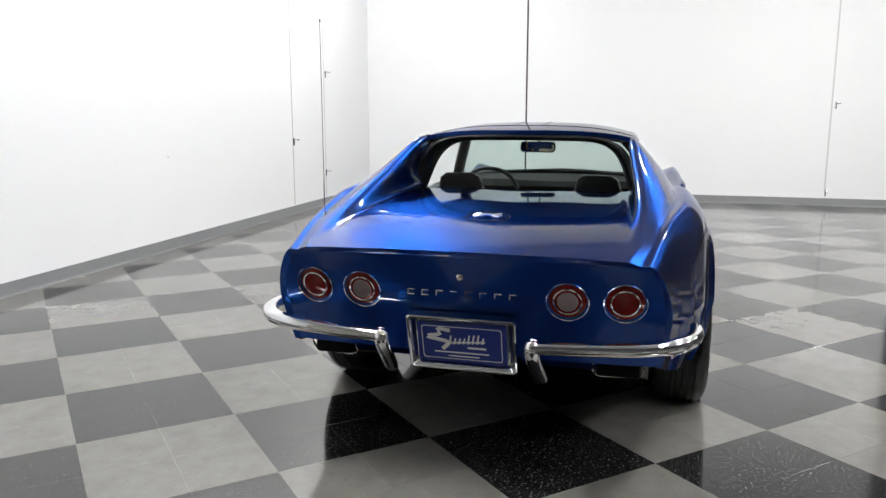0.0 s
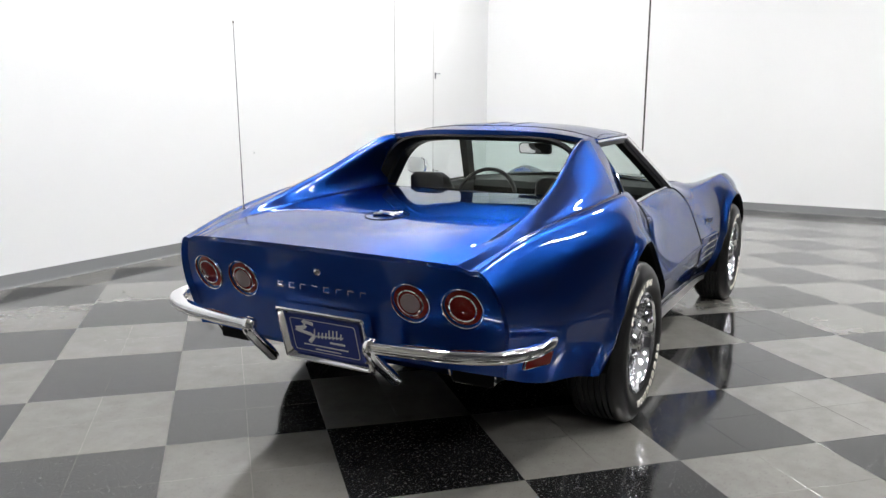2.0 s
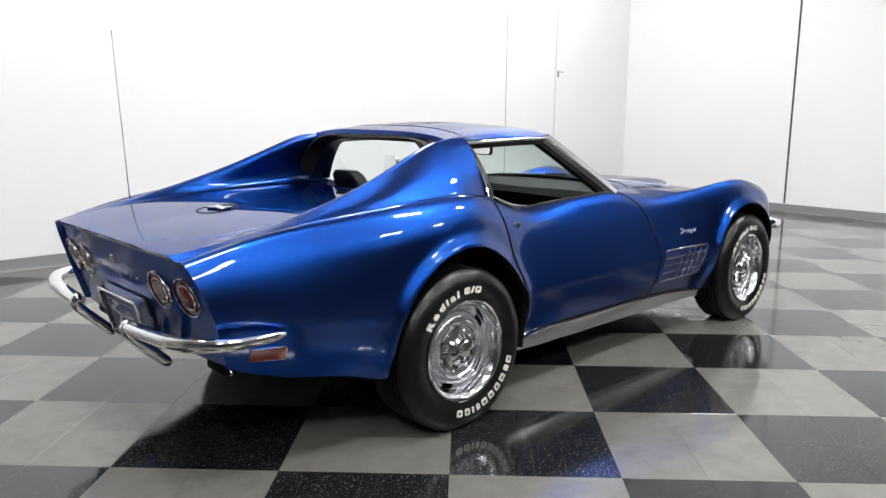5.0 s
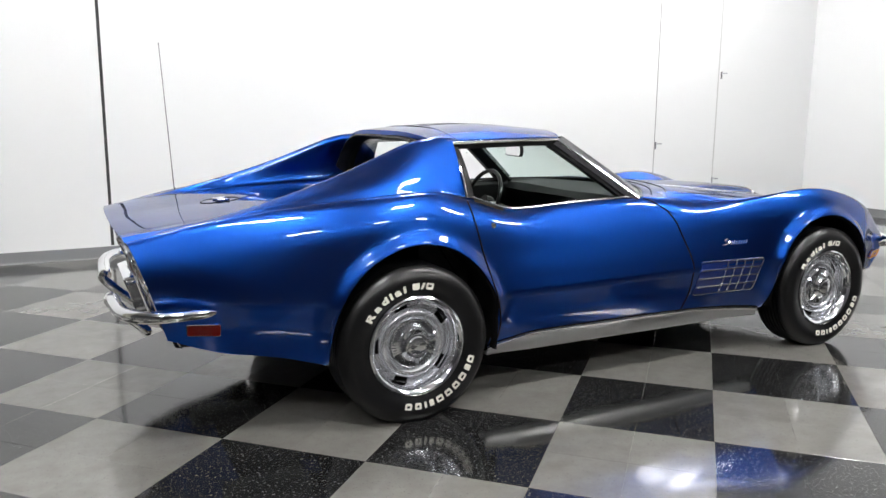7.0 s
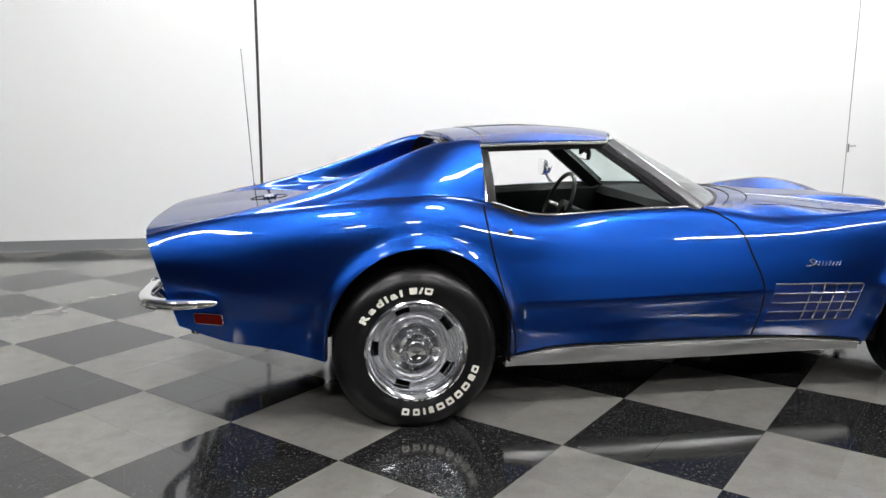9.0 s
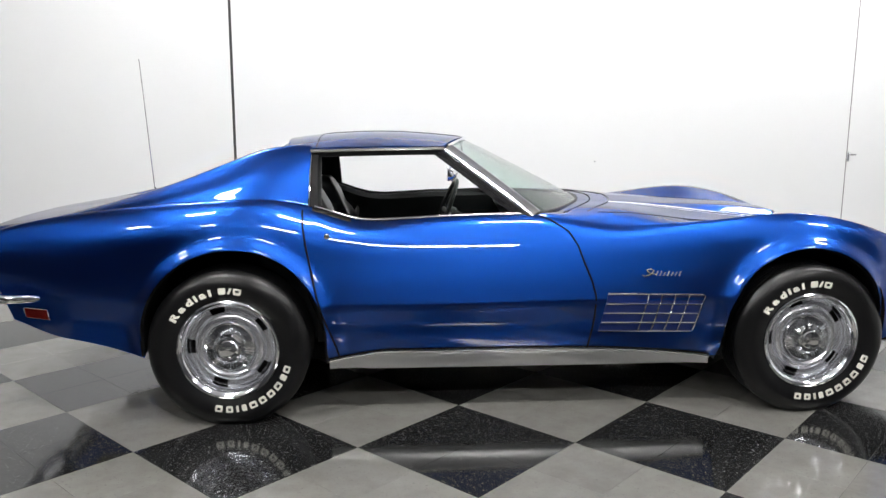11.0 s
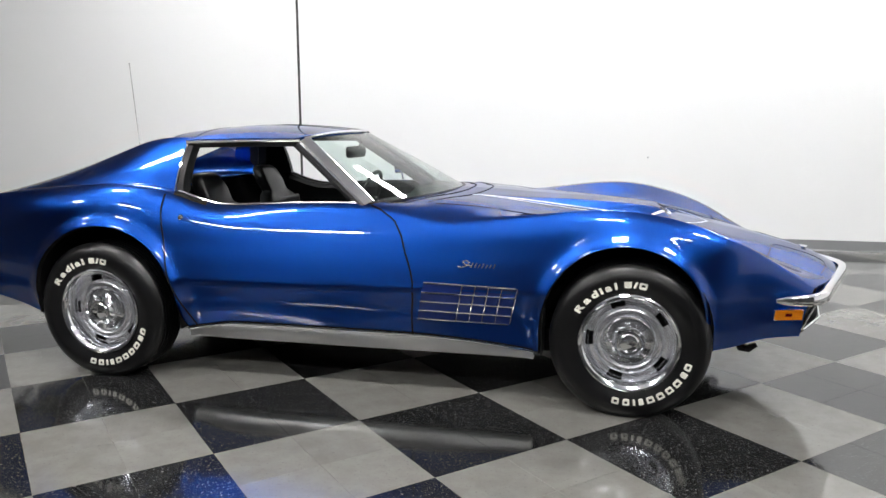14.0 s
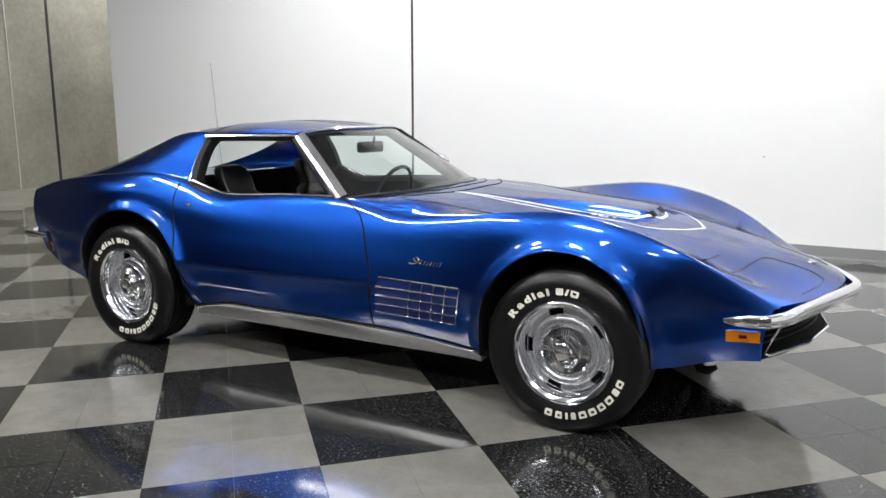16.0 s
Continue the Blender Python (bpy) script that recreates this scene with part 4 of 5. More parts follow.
seam("cowl_gap", [(windshield_base(y) + 0.075, y, top_z(windshield_base(y) + 0.075, y)) for y in np.linspace(-0.56, 0.56, 25)], 0.003)
for sd in (-1, 1):
    seam("bonnet_gap", [(x, sd * (0.50 + 0.05 * smooth(1.5, 0.6, x)), top_z(x, 0.50 + 0.05 * smooth(1.5, 0.6, x))) for x in np.linspace(0.36, 1.30, 30)], 0.0024)
    # pop-up headlamp doors
    ring = [(1.815, .49), (1.89, .20), (1.92, .165), (2.085, .14), (2.125, .165), (2.115, .25), (2.06, .40)]
    seam("headlamp_gap", [(x, sd * y, top_z(x, y)) for x, y in resample([np.array(p) for p in ring], 40)], 0.0018)
seam("nose_gap", [(x, -y, top_z(x, y)) for x, y in ((1.69, .56), (1.70, .51), (1.72, .43), (1.74, .35))], 0.0022)
seam("nose_gap", [(x, y, top_z(x, y)) for x, y in ((1.69, .56), (1.70, .51), (1.72, .43), (1.74, .35))], 0.0022)
seam("roof_gap", [(-0.90, y, roof_z(-0.90, y)) for y in np.linspace(-0.515, 0.515, 25)], 0.002)
for y0 in (-0.07, 0.07):
    seam("roof_gap", [(x, y0, roof_z(x, y0)) for x in np.linspace(-0.23, -0.90, 15)], 0.0016)

# bonnet stripes, and flat black patches painting the shade in the dome's front inlets
def ribbon(bm, pts, width, lift=0.0012):
    rows = []
    for i, (x, y) in enumerate(pts):
        x2, y2 = pts[min(i + 1, len(pts) - 1)]
        x1, y1 = pts[max(i - 1, 0)]
        n = Vector((-(y2 - y1), x2 - x1)).normalized() * width / 2
        rows.append([(x + n.x * f, y + n.y * f, top_z(x + n.x * f, y + n.y * f) + lift) for f in (-1, 0, 1)])
    grid(bm, rows)


INNER_STRIPE = [(.47, .272), (1.0, .235), (1.33, .205), (1.39, .15), (1.432, .06), (1.436, 0.0)]
OUTER_STRIPE = [(.47, .278), (1.0, .290), (1.42, .305), (1.48, .27), (1.56, .15), (1.617, 0.0)]
for sd in (-1, 1):
    for pts in (INNER_STRIPE, OUTER_STRIPE):
        bm = bmesh.new()
        ribbon(bm, [(x, sd * y) for x, y in resample([np.array(p) for p in pts], 60)], 0.013)
        part("stripe", bm, STRIPE, car, "silver pinstripe round the bonnet dome")
    for k, wd in enumerate((0.026, 0.026, 0.012, 0.010)):
        bm = bmesh.new()
        x0 = 1.16 + 0.034 * k
        ribbon(bm, [(x0, sd * 0.242), (x0 + wd * 0.5, sd * 0.242), (x0 + wd, sd * 0.241)], 0.026, 0.0016)
        part("bonnet_mark", bm, STRIPE, car, "small silver bar of the bonnet marking")
for sd in (-1, 1):
    bm = bmesh.new()
    rows = []
    for y in np.linspace(0.045, 0.125, 8):
        rows.append([(x, sd * y, top_z(x, y) + 0.0015) for x in (1.385, 1.40, 1.415)])
    grid(bm, rows)
    part("bonnet_inlet_shade", bm, UNDER, car, "flat dark patch for the shade in the dome's inlet slot")

# ---- side details ----
def on_side(x, z, sd, lift=0.0):
    s = x
    if x > 1.4 or x < -1.85:
        for _ in range(6):
            s = min(max(s + (x - warp(s, side_y(s, z), z)), -2.31), 2.2)
    return Vector((x, sd * (side_y(s, z) + lift), z))


def side_patch(bm, corners, sd, lift, n=8, m=4, depth=0.006):
    """A plate laid on the side between four (x, z) corners: top rear, top front, low front, low rear."""
    rows = []
    (a, b, c, d) = [np.array(p) for p in corners]
    for i in range(m + 1):
        row = []
        for j in range(n + 1):
            p = (a + (b - a) * j / n) * (1 - i / m) + (d + (c - d) * j / n) * i / m
            row.append(on_side(p[0], p[1], sd, lift))
        rows.append(row)
    vs = grid(bm, rows)
    inner = [[p - Vector((0, sd * depth, 0)) for p in row] for row in rows]
    vi = grid(bm, inner)
    for k in range(n):
        bm.faces.new((vs[0][k], vs[0][k + 1], vi[0][k + 1], vi[0][k]))
        bm.faces.new((vs[-1][k], vs[-1][k + 1], vi[-1][k + 1], vi[-1][k]))
    for k in range(m):
        bm.faces.new((vs[k][0], vs[k + 1][0], vi[k + 1][0], vi[k][0]))
        bm.faces.new((vs[k][-1], vs[k + 1][-1], vi[k + 1][-1], vi[k][-1]))


VENT = ((.356, .539), (.776, .534), (.739, .365), (.323, .370))


def vent_point(u, v):
    a, b, c, d = [np.array(p) for p in VENT]
    return (a + (b - a) * u) * (1 - v) + (d + (c - d) * u) * v


# darker copy of the body blue: paints the shade inside the vent
VENT_SHADE = material("vent_shade_blue", (0.003, 0.02, 0.15), 0.4, 0.4, 0.5)
for sd in (-1, 1):
    root = empty("fender_vent")
    root.parent = car
    root["label"] = "chrome egg-crate fender vent"
    # plate laid over the body side; the recess's shade is in its colour
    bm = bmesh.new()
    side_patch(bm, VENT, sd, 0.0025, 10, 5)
    part("vent_shade_plate", bm, VENT_SHADE, root)
    for v in (0.0, 0.25, 0.5, 0.75, 1.0):
        bm = bmesh.new()
        tube(bm, [on_side(*vent_point(u, v), sd, 0.006) for u in np.linspace(0, 0.985 if v in (0, 1.0) else 0.995, 16)], 0.0042, 6)
        part("bar", bm, CHROME, root)
    for u in (0.42, 0.56, 0.70, 0.84, 1.0):
        bm = bmesh.new()
        tube(bm, [on_side(*vent_point(u, v), sd, 0.005) for v in np.linspace(0.02, 0.98, 8)], 0.0034, 6)
        part("bar", bm, CHROME, root)
    # script on the fender, as a plain bright flourish
    bm = bmesh.new()
    sx = [(.505, .615), (.52, .612), (.545, .618), (.56, .632), (.545, .642), (.525, .636), (.54, .624), (.57, .618)]
    tube(bm, [on_side(x, z, sd, 0.004) for x, z in resample([np.array(p) for p in sx], 30)], 0.0035, 6)
    part("script_flourish", bm, CHROME, car, "chrome script flourish")
    for k in range(7):
        bm = bmesh.new()
        x0 = 0.566 + k * 0.0165
        tube(bm, [on_side(x0, 0.613, sd, 0.004), on_side(x0 + 0.009, 0.633 if k not in (2, 4, 5) else 0.629, sd, 0.004)], 0.0032, 6)
        part("script_bar", bm, CHROME, car, "short chrome bar of the fender script")
    # door lock
    bm = bmesh.new()
    revolve(bm, [(0.0, -0.008), (0.010, -0.007), (0.0125, -0.003), (0.0135, 0.004)], 16)
    lk = part("door_lock", bm, CHROME, car, "round chrome door lock")
    lk.location = on_side(-0.842, 0.79, sd, 0.002)
    if sd > 0:
        lk.rotation_euler = (0, 0, math.pi)
    # flush handle flap on the door top
    bm = bmesh.new()
    rows = []
    for x in np.linspace(-0.905, -0.745, 10):
        y, z = Y5(x), Z5(x)
        rows.append([(x, sd * (y + 0.030), z - 0.012), (x, sd * (y + 0.024), z - 0.004), (x, sd * (y + 0.008), z + 0.004), (x, sd * (y - 0.002), z + 0.002)])
    grid(bm, rows)
    part("door_handle", bm, BLACK, car, "dark recessed push-flap door handle")
    # rocker cover
    bm = bmesh.new()
    rows = []
    TOPZ = pchip([(-.845, .240), (-.72, .262), (-.59, .282), (0, .282), (.32, .278), (.6, .262), (.84, .238)])
    for x in np.linspace(-0.842, 0.84, 40):
        zt = TOPZ(x)
        yt = side_y(x, max(zt, 0.245)) + 0.004
        rows.append([(x, sd * (yt - 0.012), zt + 0.004), (x, sd * (yt + 0.004), zt + 0.002), (x, sd * (yt + 0.004), zt - 0.004), (x, sd * (yt - 0.002), zt - 0.007), (x, sd * (yt - 0.004), zt - 0.010), (x, sd * (yt - 0.007), 0.25 + 0.4 * (zt - 0.25)), (x, sd * (yt - 0.008), 0.222), (x, sd * (yt - 0.006), 0.208), (x, sd * (yt - 0.012), 0.201), (x, sd * 0.66, 0.204)])
    grid(bm, rows)
    part("rocker_cover", bm, BRUSHED, car, "brushed metal rocker cover below the door", 30)
    bm = bmesh.new()
    tube(bm, [(x, sd * (side_y(x, max(TOPZ(x), .245)) + 0.006), TOPZ(x) + 0.009) for x in np.linspace(-0.845, 0.84, 40)], 0.0045, 6)
    part("rocker_bead", bm, BLACK, car)
    bm = bmesh.new()
    tube(bm, [(x, sd * (side_y(x, max(TOPZ(x), .245)) + 0.009), TOPZ(x) + 0.001) for x in np.linspace(-0.845, 0.84, 40)], 0.0035, 6)
    part("rocker_bead", bm, CHROME, car)
    # marker lamps
    for name, corners, mat, label in (("rear_marker", ((-2.115, .487), (-2.003, .487), (-2.003, .442), (-2.115, .444)), RED_LENS, "red rear side marker lamp"), ("front_marker", ((1.831, .474), (1.946, .474), (1.946, .428), (1.831, .428)), AMBER_LENS, "amber front side marker lamp")):
        root = empty(name)
        root.parent = car
        root["label"] = label
        bm = bmesh.new()
        side_patch(bm, corners, sd, 0.010, 6, 3, 0.016)
        part("lens", bm, mat, root)
        bm = bmesh.new()
        (a, b, c, d) = corners
        ringp = [a, b, c, d, a]
        tube(bm, [on_side(x, z, sd, 0.006) for x, z in resample([np.array(p) for p in ringp], 33)], 0.004, 6)
        part("bezel", bm, CHROME, root)
        if name == "front_marker":
            bm = bmesh.new()
            side_patch(bm, ((1.875, .458), (1.902, .458), (1.902, .444), (1.875, .444)), sd, 0.0112, 2, 2, 0.004)
            part("lens_centre_patch", bm, RED_LENS, root, "small dark patch at the lens centre")


# ---- tail ----
def blade(bm, path, half, thick, out):
    """A bumper bar: a rounded blade along a path; half, thick: one per point; out: outward direction per point."""
    rows = []
    for p, h, t, o in zip(path, half, thick, out):
        p, o = Vector(p), Vector(o).normalized()
        u = Vector((0, 0, 1))
        row = []
        for k in range(14):
            a = 2 * math.pi * k / 14
            c, s_ = math.cos(a), math.sin(a)
            row.append(p + u * h * math.copysign(abs(s_) ** 0.8, s_) + o * t * (math.copysign(abs(c) ** 0.7, c)))
        rows.append(row)
    vs = grid(bm, rows, closed=True)
    cap(bm, vs[0])
    cap(bm, vs[-1])


def path_bar(ctrl, half, thick, n=36):
    pts = curve_through(ctrl, 10)
    k = np.linspace(0, 1, len(pts))
    hs = [pchip(half)(v) for v in k]
    ts = [pchip(thick)(v) for v in k]
    outs = []
    for i in range(len(pts)):
        t = Vector(pts[min(i + 1, len(pts) - 1)]) - Vector(pts[max(i - 1, 0)])
        o = Vector((t.y, -t.x, 0))
        c = Vector(pts[i])
        if o.dot(Vector((c.x, c.y * 2.0, 0))) < 0:
            o = -o
        outs.append(o)
    return [tuple(p) for p in pts], hs, ts, outs


for sd in (-1, 1):
    ctrl = [(-2.02, .768, .540), (-2.10, .776, .540), (-2.20, .758, .537), (-2.275, .700, .533), (-2.32, .595, .527), (-2.335, .45, .520), (-2.34, .255, .512)]
    bm = bmesh.new()
    blade(bm, *path_bar(mirrored(ctrl, sd), [(0, .008), (.06, .016), (.25, .020), (.5, .024), (1, .022)], [(0, .010), (.1, .020), (.5, .028), (1, .028)]))
    part("rear_bumper", bm, CHROME, car, "chrome half-width rear bumper", 60)
    bm = bmesh.new()
    ctrl = [(-2.335, .262, .534), (-2.352, .260, .508), (-2.318, .260, .46), (-2.255, .266, .40), (-2.205, .272, .352)]
    tube(bm, mirrored([tuple(p) for p in curve_through(ctrl, 6)], sd), [0.018] * 2 + [0.026] * 15 + [0.026] * 6 + [0.024, 0.016], 12, flatten=0.8, up=(0, 1, 0))
    part("bumper_guard", bm, CHROME, car, "chrome vertical bumper guard", 60)
    # round tail lamps
    for y, z, inner in ((.36, .655, True), (.545, .658, False)):
        root = empty("tail_lamp")
        root.parent = car
        root["label"] = "round tail lamp with a clear centre" if inner else "round red tail lamp"
        x = tail_x(y, z)
        bm = bmesh.new()
        revolve(bm, [(0.0725, 0.012), (0.0725, -0.005), (0.071, -0.0085), (0.0685, -0.0075), (0.067, 0.006), (0.05, 0.010)], 40)
        part("bezel", bm, CHROME, root, "chrome ring")
        bm = bmesh.new()
        revolve(bm, [(0.067, 0.008), (0.064, 0.001), (0.057, -0.003), (0.042, -0.006), (0.034, -0.006)] + ([] if inner else [(0.02, -0.009), (0.0, -0.010)]), 40)
        part("lens", bm, RED_LENS, root)
        bm = bmesh.new()
        revolve(bm, [(0.049, -0.002), (0.048, -0.0062), (0.044, -0.0072), (0.042, -0.004)], 40)
        part("lens_ring", bm, CHROME, root)
        if inner:
            bm = bmesh.new()
            revolve(bm, [(0.036, -0.004), (0.034, -0.010), (0.02, -0.014), (0.0, -0.015)], 32)
            part("reverse_lens", bm, CLEAR_LENS, root, "pale reversing lens")
        root.matrix_basis = Matrix.Translation((x, sd * y, z)) @ Matrix.Rotation(-math.pi / 2 - sd * math.atan(0.09 / 0.66 * (y / 0.66) ** 2), 4, "Z") @ Matrix.Rotation(radians(16.7), 4, "X")
    # exhaust bezel
    root = empty("exhaust_outlet")
    root.parent = car
    root["label"] = "rectangular chrome exhaust outlet"
    bm = bmesh.new()
    loop_ = [(.44, .425), (.60, .432), (.615, .42), (.605, .38), (.59, .368), (.46, .362), (.44, .375), (.44, .425)]
    tube(bm, [(-2.16 + 0.5 * (0.44 - z), sd * y, z) for y, z in resample([np.array(p) for p in loop_], 40)], 0.004, 6)
    part("bezel", bm, CHROME, root)
    bm = bmesh.new()
    box(bm, (-2.15, min(sd * .45, sd * .60), .368), (-2.02, max(sd * .45, sd * .60), .425), 0.012)
    part("pipe", bm, UNDER, root)
    bm = bmesh.new()
    rows = []
    for x, k in ((-1.97, 0.3), (-1.95, 0.9), (-1.90, 1.0), (-1.66, 1.0), (-1.62, 0.9), (-1.60, 0.3)):
        rows.append([(x, sd * 0.47 + 0.11 * k * math.cos(a), 0.352 + 0.042 * k * math.sin(a)) for a in np.linspace(0, 2 * math.pi, 20, endpoint=False)])
    vs = grid(bm, rows, closed=True)
    cap(bm, vs[0])
    cap(bm, vs[-1])
    part("muffler", bm, DULL_STEEL, car, "grey metal muffler under the tail")

# lower rear valance
bm = bmesh.new()
rows = []
for y in np.linspace(-0.66, 0.66, 34):
    w = 1 - smooth(0.52, 0.68, abs(y))
    x0 = tail_x(y, 0.47)
    rows.append([(x0 + 0.004, y, 0.485), (x0 + 0.02, y, 0.455), (x0 + 0.06, y, 0.41), (x0 + 0.10, y, 0.375 + 0.05 * (1 - w)), (x0 + 0.16, y, 0.37 + 0.05 * (1 - w)), (x0 + 0.35, y, 0.40)])
grid(bm, rows)
part("rear_valance", bm, PAINT, car, "blue lower rear valance")
# licence plate in its chrome frame
plate = empty("licence_plate")
plate.parent = car
plate["label"] = "blue dealer plate in a chrome frame"
PX = -2.25
bm = bmesh.new()
rows = [[(dx, y, z) for y, z in rounded_rect(hy, hz, r)] for hy, hz, r, dx in ((.192, .106, .012, .03), (.192, .106, .012, -.008), (.188, .102, .012, -.012), (.181, .096, .010, -.012), (.177, .092, .010, -.004), (.166, .085, .010, .012), (.15, .074, .010, .012))]
grid(bm, rows, closed=True)
part("plate_frame", bm, CHROME, plate, "wide chrome plate frame")
bm = bmesh.new()
vs = grid(bm, [[(dx, y, z) for y, z in rounded_rect(.158, .079, .010)] for dx in (.012, 0.0)], closed=True)
cap(bm, vs[-1])
part("plate_face", bm, PLATE_BLUE, plate, "deep blue plate face")
bm = bmesh.new()
grid(bm, [[(-0.0012, y, z) for y, z in rounded_rect(hy, hz, r)] for hy, hz, r in ((.1425, .066, .010), (.1395, .063, .009))], closed=True)
part("plate_border", bm, PLATE_WHITE, plate, "white border line")


def plate_stroke(pts, r):
    bm = bmesh.new()
    tube(bm, [(-0.0015, y, z) for y, z in resample([np.array(p) for p in pts], 26)], r, 6, flatten=0.25, up=(0, 0, 1))
    return part("plate_stroke", bm, PLATE_WHITE, plate, "white swash on the plate")


plate_stroke([tuple(p) for p in curve_through([(.040, .050), (.085, .054), (.075, .036), (.125, .022), (.085, .012), (.048, .002), (.070, -.026)], 6)], 0.0075)
for k in range(8):
    y0 = .045 - 0.0165 * k
    plate_stroke([(y0, -.006 + 0.0014 * k), (y0 - 0.008, (.030 if k in (0, 4, 5, 6) else .018) + 0.0014 * k)], 0.003)
    plate_stroke([(y0 - 0.002, -.004 + 0.0014 * k), (y0 - 0.013, .004 + 0.0014 * k)], 0.0022)
plate_stroke([(.055, .0), (-.075, .012)], 0.0022)
for (y0, y1, z, h) in ((-.02, -.085, -.016, .007), (.10, -.095, -.038, .0042), (.05, -.06, -.053, .003)):
    bm = bmesh.new()
    box(bm, (-0.002, y1, z - h / 2), (0.0, y0, z + h / 2))
    part("plate_bar", bm, PLATE_WHITE, plate, "white bar of small print", flat=True)
plate.matrix_basis = Matrix.Translation((PX, 0, .478)) @ Matrix.Rotation(radians(-16), 4, "Y")
# bright letters as bars
for k in range(8):
    y = 0.178 - k * 0.051
    for q, (dy0, dy1, dz0, dz1) in enumerate(((.012, -.012, .007, .010), (.012, .009, -.008, .008), (.012, -.012, -.010, -.007))[: 3 if k in (0, 1, 4) else 2 if k != 3 else 1]):
        bm = bmesh.new()
        x = tail_x(y, .655)
        box(bm, (x - 0.006, y + dy1, .657 + dz0), (x + 0.004, y + dy0, .657 + dz1))
        part("tail_bar", bm, CHROME, car, "small chrome bar on the tail panel", flat=True)
bm = bmesh.new()
revolve(bm, [(0.0, -0.010), (0.008, -0.010), (0.013, -0.006), (0.0155, 0.0), (0.0155, 0.01)], 20)
lk = part("tail_lock", bm, CHROME, car, "round chrome lock")
lk.matrix_basis = Matrix.Translation((tail_x(0, .72), 0, .72)) @ Matrix.Rotation(radians(-90), 4, "Z") @ Matrix.Rotation(radians(16.7), 4, "X")
# fuel flap with crossed bars
bm = bmesh.new()
ringp = [(-1.85 + 0.085 * math.cos(a), 0.085 * math.sin(a)) for a in np.linspace(0, 2 * math.pi, 40)]
tube(bm, [(x, y, top_z(x, y)) for x, y in ringp], 0.0026, 6)
part("fuel_flap_gap", bm, UNDER, car)
bm = bmesh.new()
tube(bm, [(-1.85, -.058, top_z(-1.85, 0) + .005), (-1.845, 0, top_z(-1.845, 0) + .009), (-1.85, .058, top_z(-1.85, 0) + .005)], [.008, .017, .008], 8, flatten=0.5, up=(1, 0, 0))
tube(bm, [(-1.87, .05, top_z(-1.87, 0) + .005), (-1.82, -.05, top_z(-1.82, 0) + .006)], .006, 8)
tube(bm, [(-1.87, -.05, top_z(-1.87, 0) + .005), (-1.82, .05, top_z(-1.82, 0) + .006)], .006, 8)
part("fuel_flap_badge", bm, CHROME, car, "chrome crossed badge on the fuel flap")
bm = bmesh.new()
tube(bm, [(2.06, -.035, top_z(2.06, .03) + .004), (2.075, 0, top_z(2.075, 0) + .006), (2.06, .035, top_z(2.06, .03) + .004)], [.006, .014, .006], 8, flatten=0.5, up=(1, 0, 0))
part("nose_badge", bm, CHROME, car, "chrome badge on the nose")
# aerial
root = empty("aerial")
root.parent = car
root["label"] = "thin chrome whip aerial on the rear fender"
bm = bmesh.new()
revolve(bm, [(0.024, 0.0), (0.022, 0.006), (0.012, 0.012), (0.010, 0.03), (0.006, 0.034), (0.005, 0.05)], 16)
ob = part("base", bm, CHROME, root)
ob.matrix_basis = Matrix.Translation((-1.965, .632, .828)) @ Matrix.Rotation(radians(90), 4, "X")
bm = bmesh.new()
tube(bm, [(-1.965, .632, .84), (-1.985, .623, 1.2), (-2.007, .613, 1.60)], [.0026, .0021, .0016], 6)
tube(bm, [(-2.007, .613, 1.598), (-2.007, .613, 1.607)], .0035, 6)
part("whip", bm, CHROME, root)

# ---- nose ----
def nose_x(y):
    return 2.2 - 0.20 * (abs(y) / 0.6) ** 1.8


bm = bmesh.new()
ctrl = [(1.825, -.716, .522), (1.90, -.711, .524), (1.975, -.688, .527), (2.027, -.625, .530), (2.063, -.53, .533), (2.112, -.40, .537), (2.172, -.24, .541), (2.228, -.08, .544), (2.242, 0, .545)]
full = ctrl + [(x, -y, z) for x, y, z in ctrl[:-1][::-1]]
blade(bm, *path_bar(full, [(0, .008), (.04, .019), (.15, .026), (.3, .030), (.5, .028), (.7, .030), (.85, .026), (.96, .019), (1, .008)], [(0, .006), (.05, .012), (.2, .020), (.8, .020), (.95, .012), (1, .006)]))
part("front_bumper", bm, CHROME, car, "slim chrome front bumper following the pointed nose", 60)
# front face under the bumper
bm = bmesh.new()
rows = []
for y in np.linspace(-0.60, 0.60, 30):
    rows.append([(nose_x(y) + 0.004, y, .568), (nose_x(y) - 0.01, y, .51), (nose_x(y) - 0.05, y, .495)])
grid(bm, rows)
part("nose_edge", bm, PAINT, car)
bm = bmesh.new()
rows = []
for y in np.linspace(-0.585, 0.585, 30):
    rows.append([(nose_x(y) - 0.03, y, .51), (nose_x(y) - 0.10, y, .50), (nose_x(y) - 0.13, y, .39), (nose_x(y) - 0.06, y, .365), (nose_x(y) - 0.07, y, .345), (nose_x(y) - 0.4, y, .32)])
grid(bm, rows)
part("grille_recess", bm, UNDER, car, "dark recessed grille opening")
for z in (.40, .425, .45, .475):
    bm = bmesh.new()
    tube(bm, [(nose_x(y) - 0.095, y, z) for y in np.linspace(-0.57, 0.57, 25)], 0.004, 6)
    part("grille_bar", bm, BLACK, car)
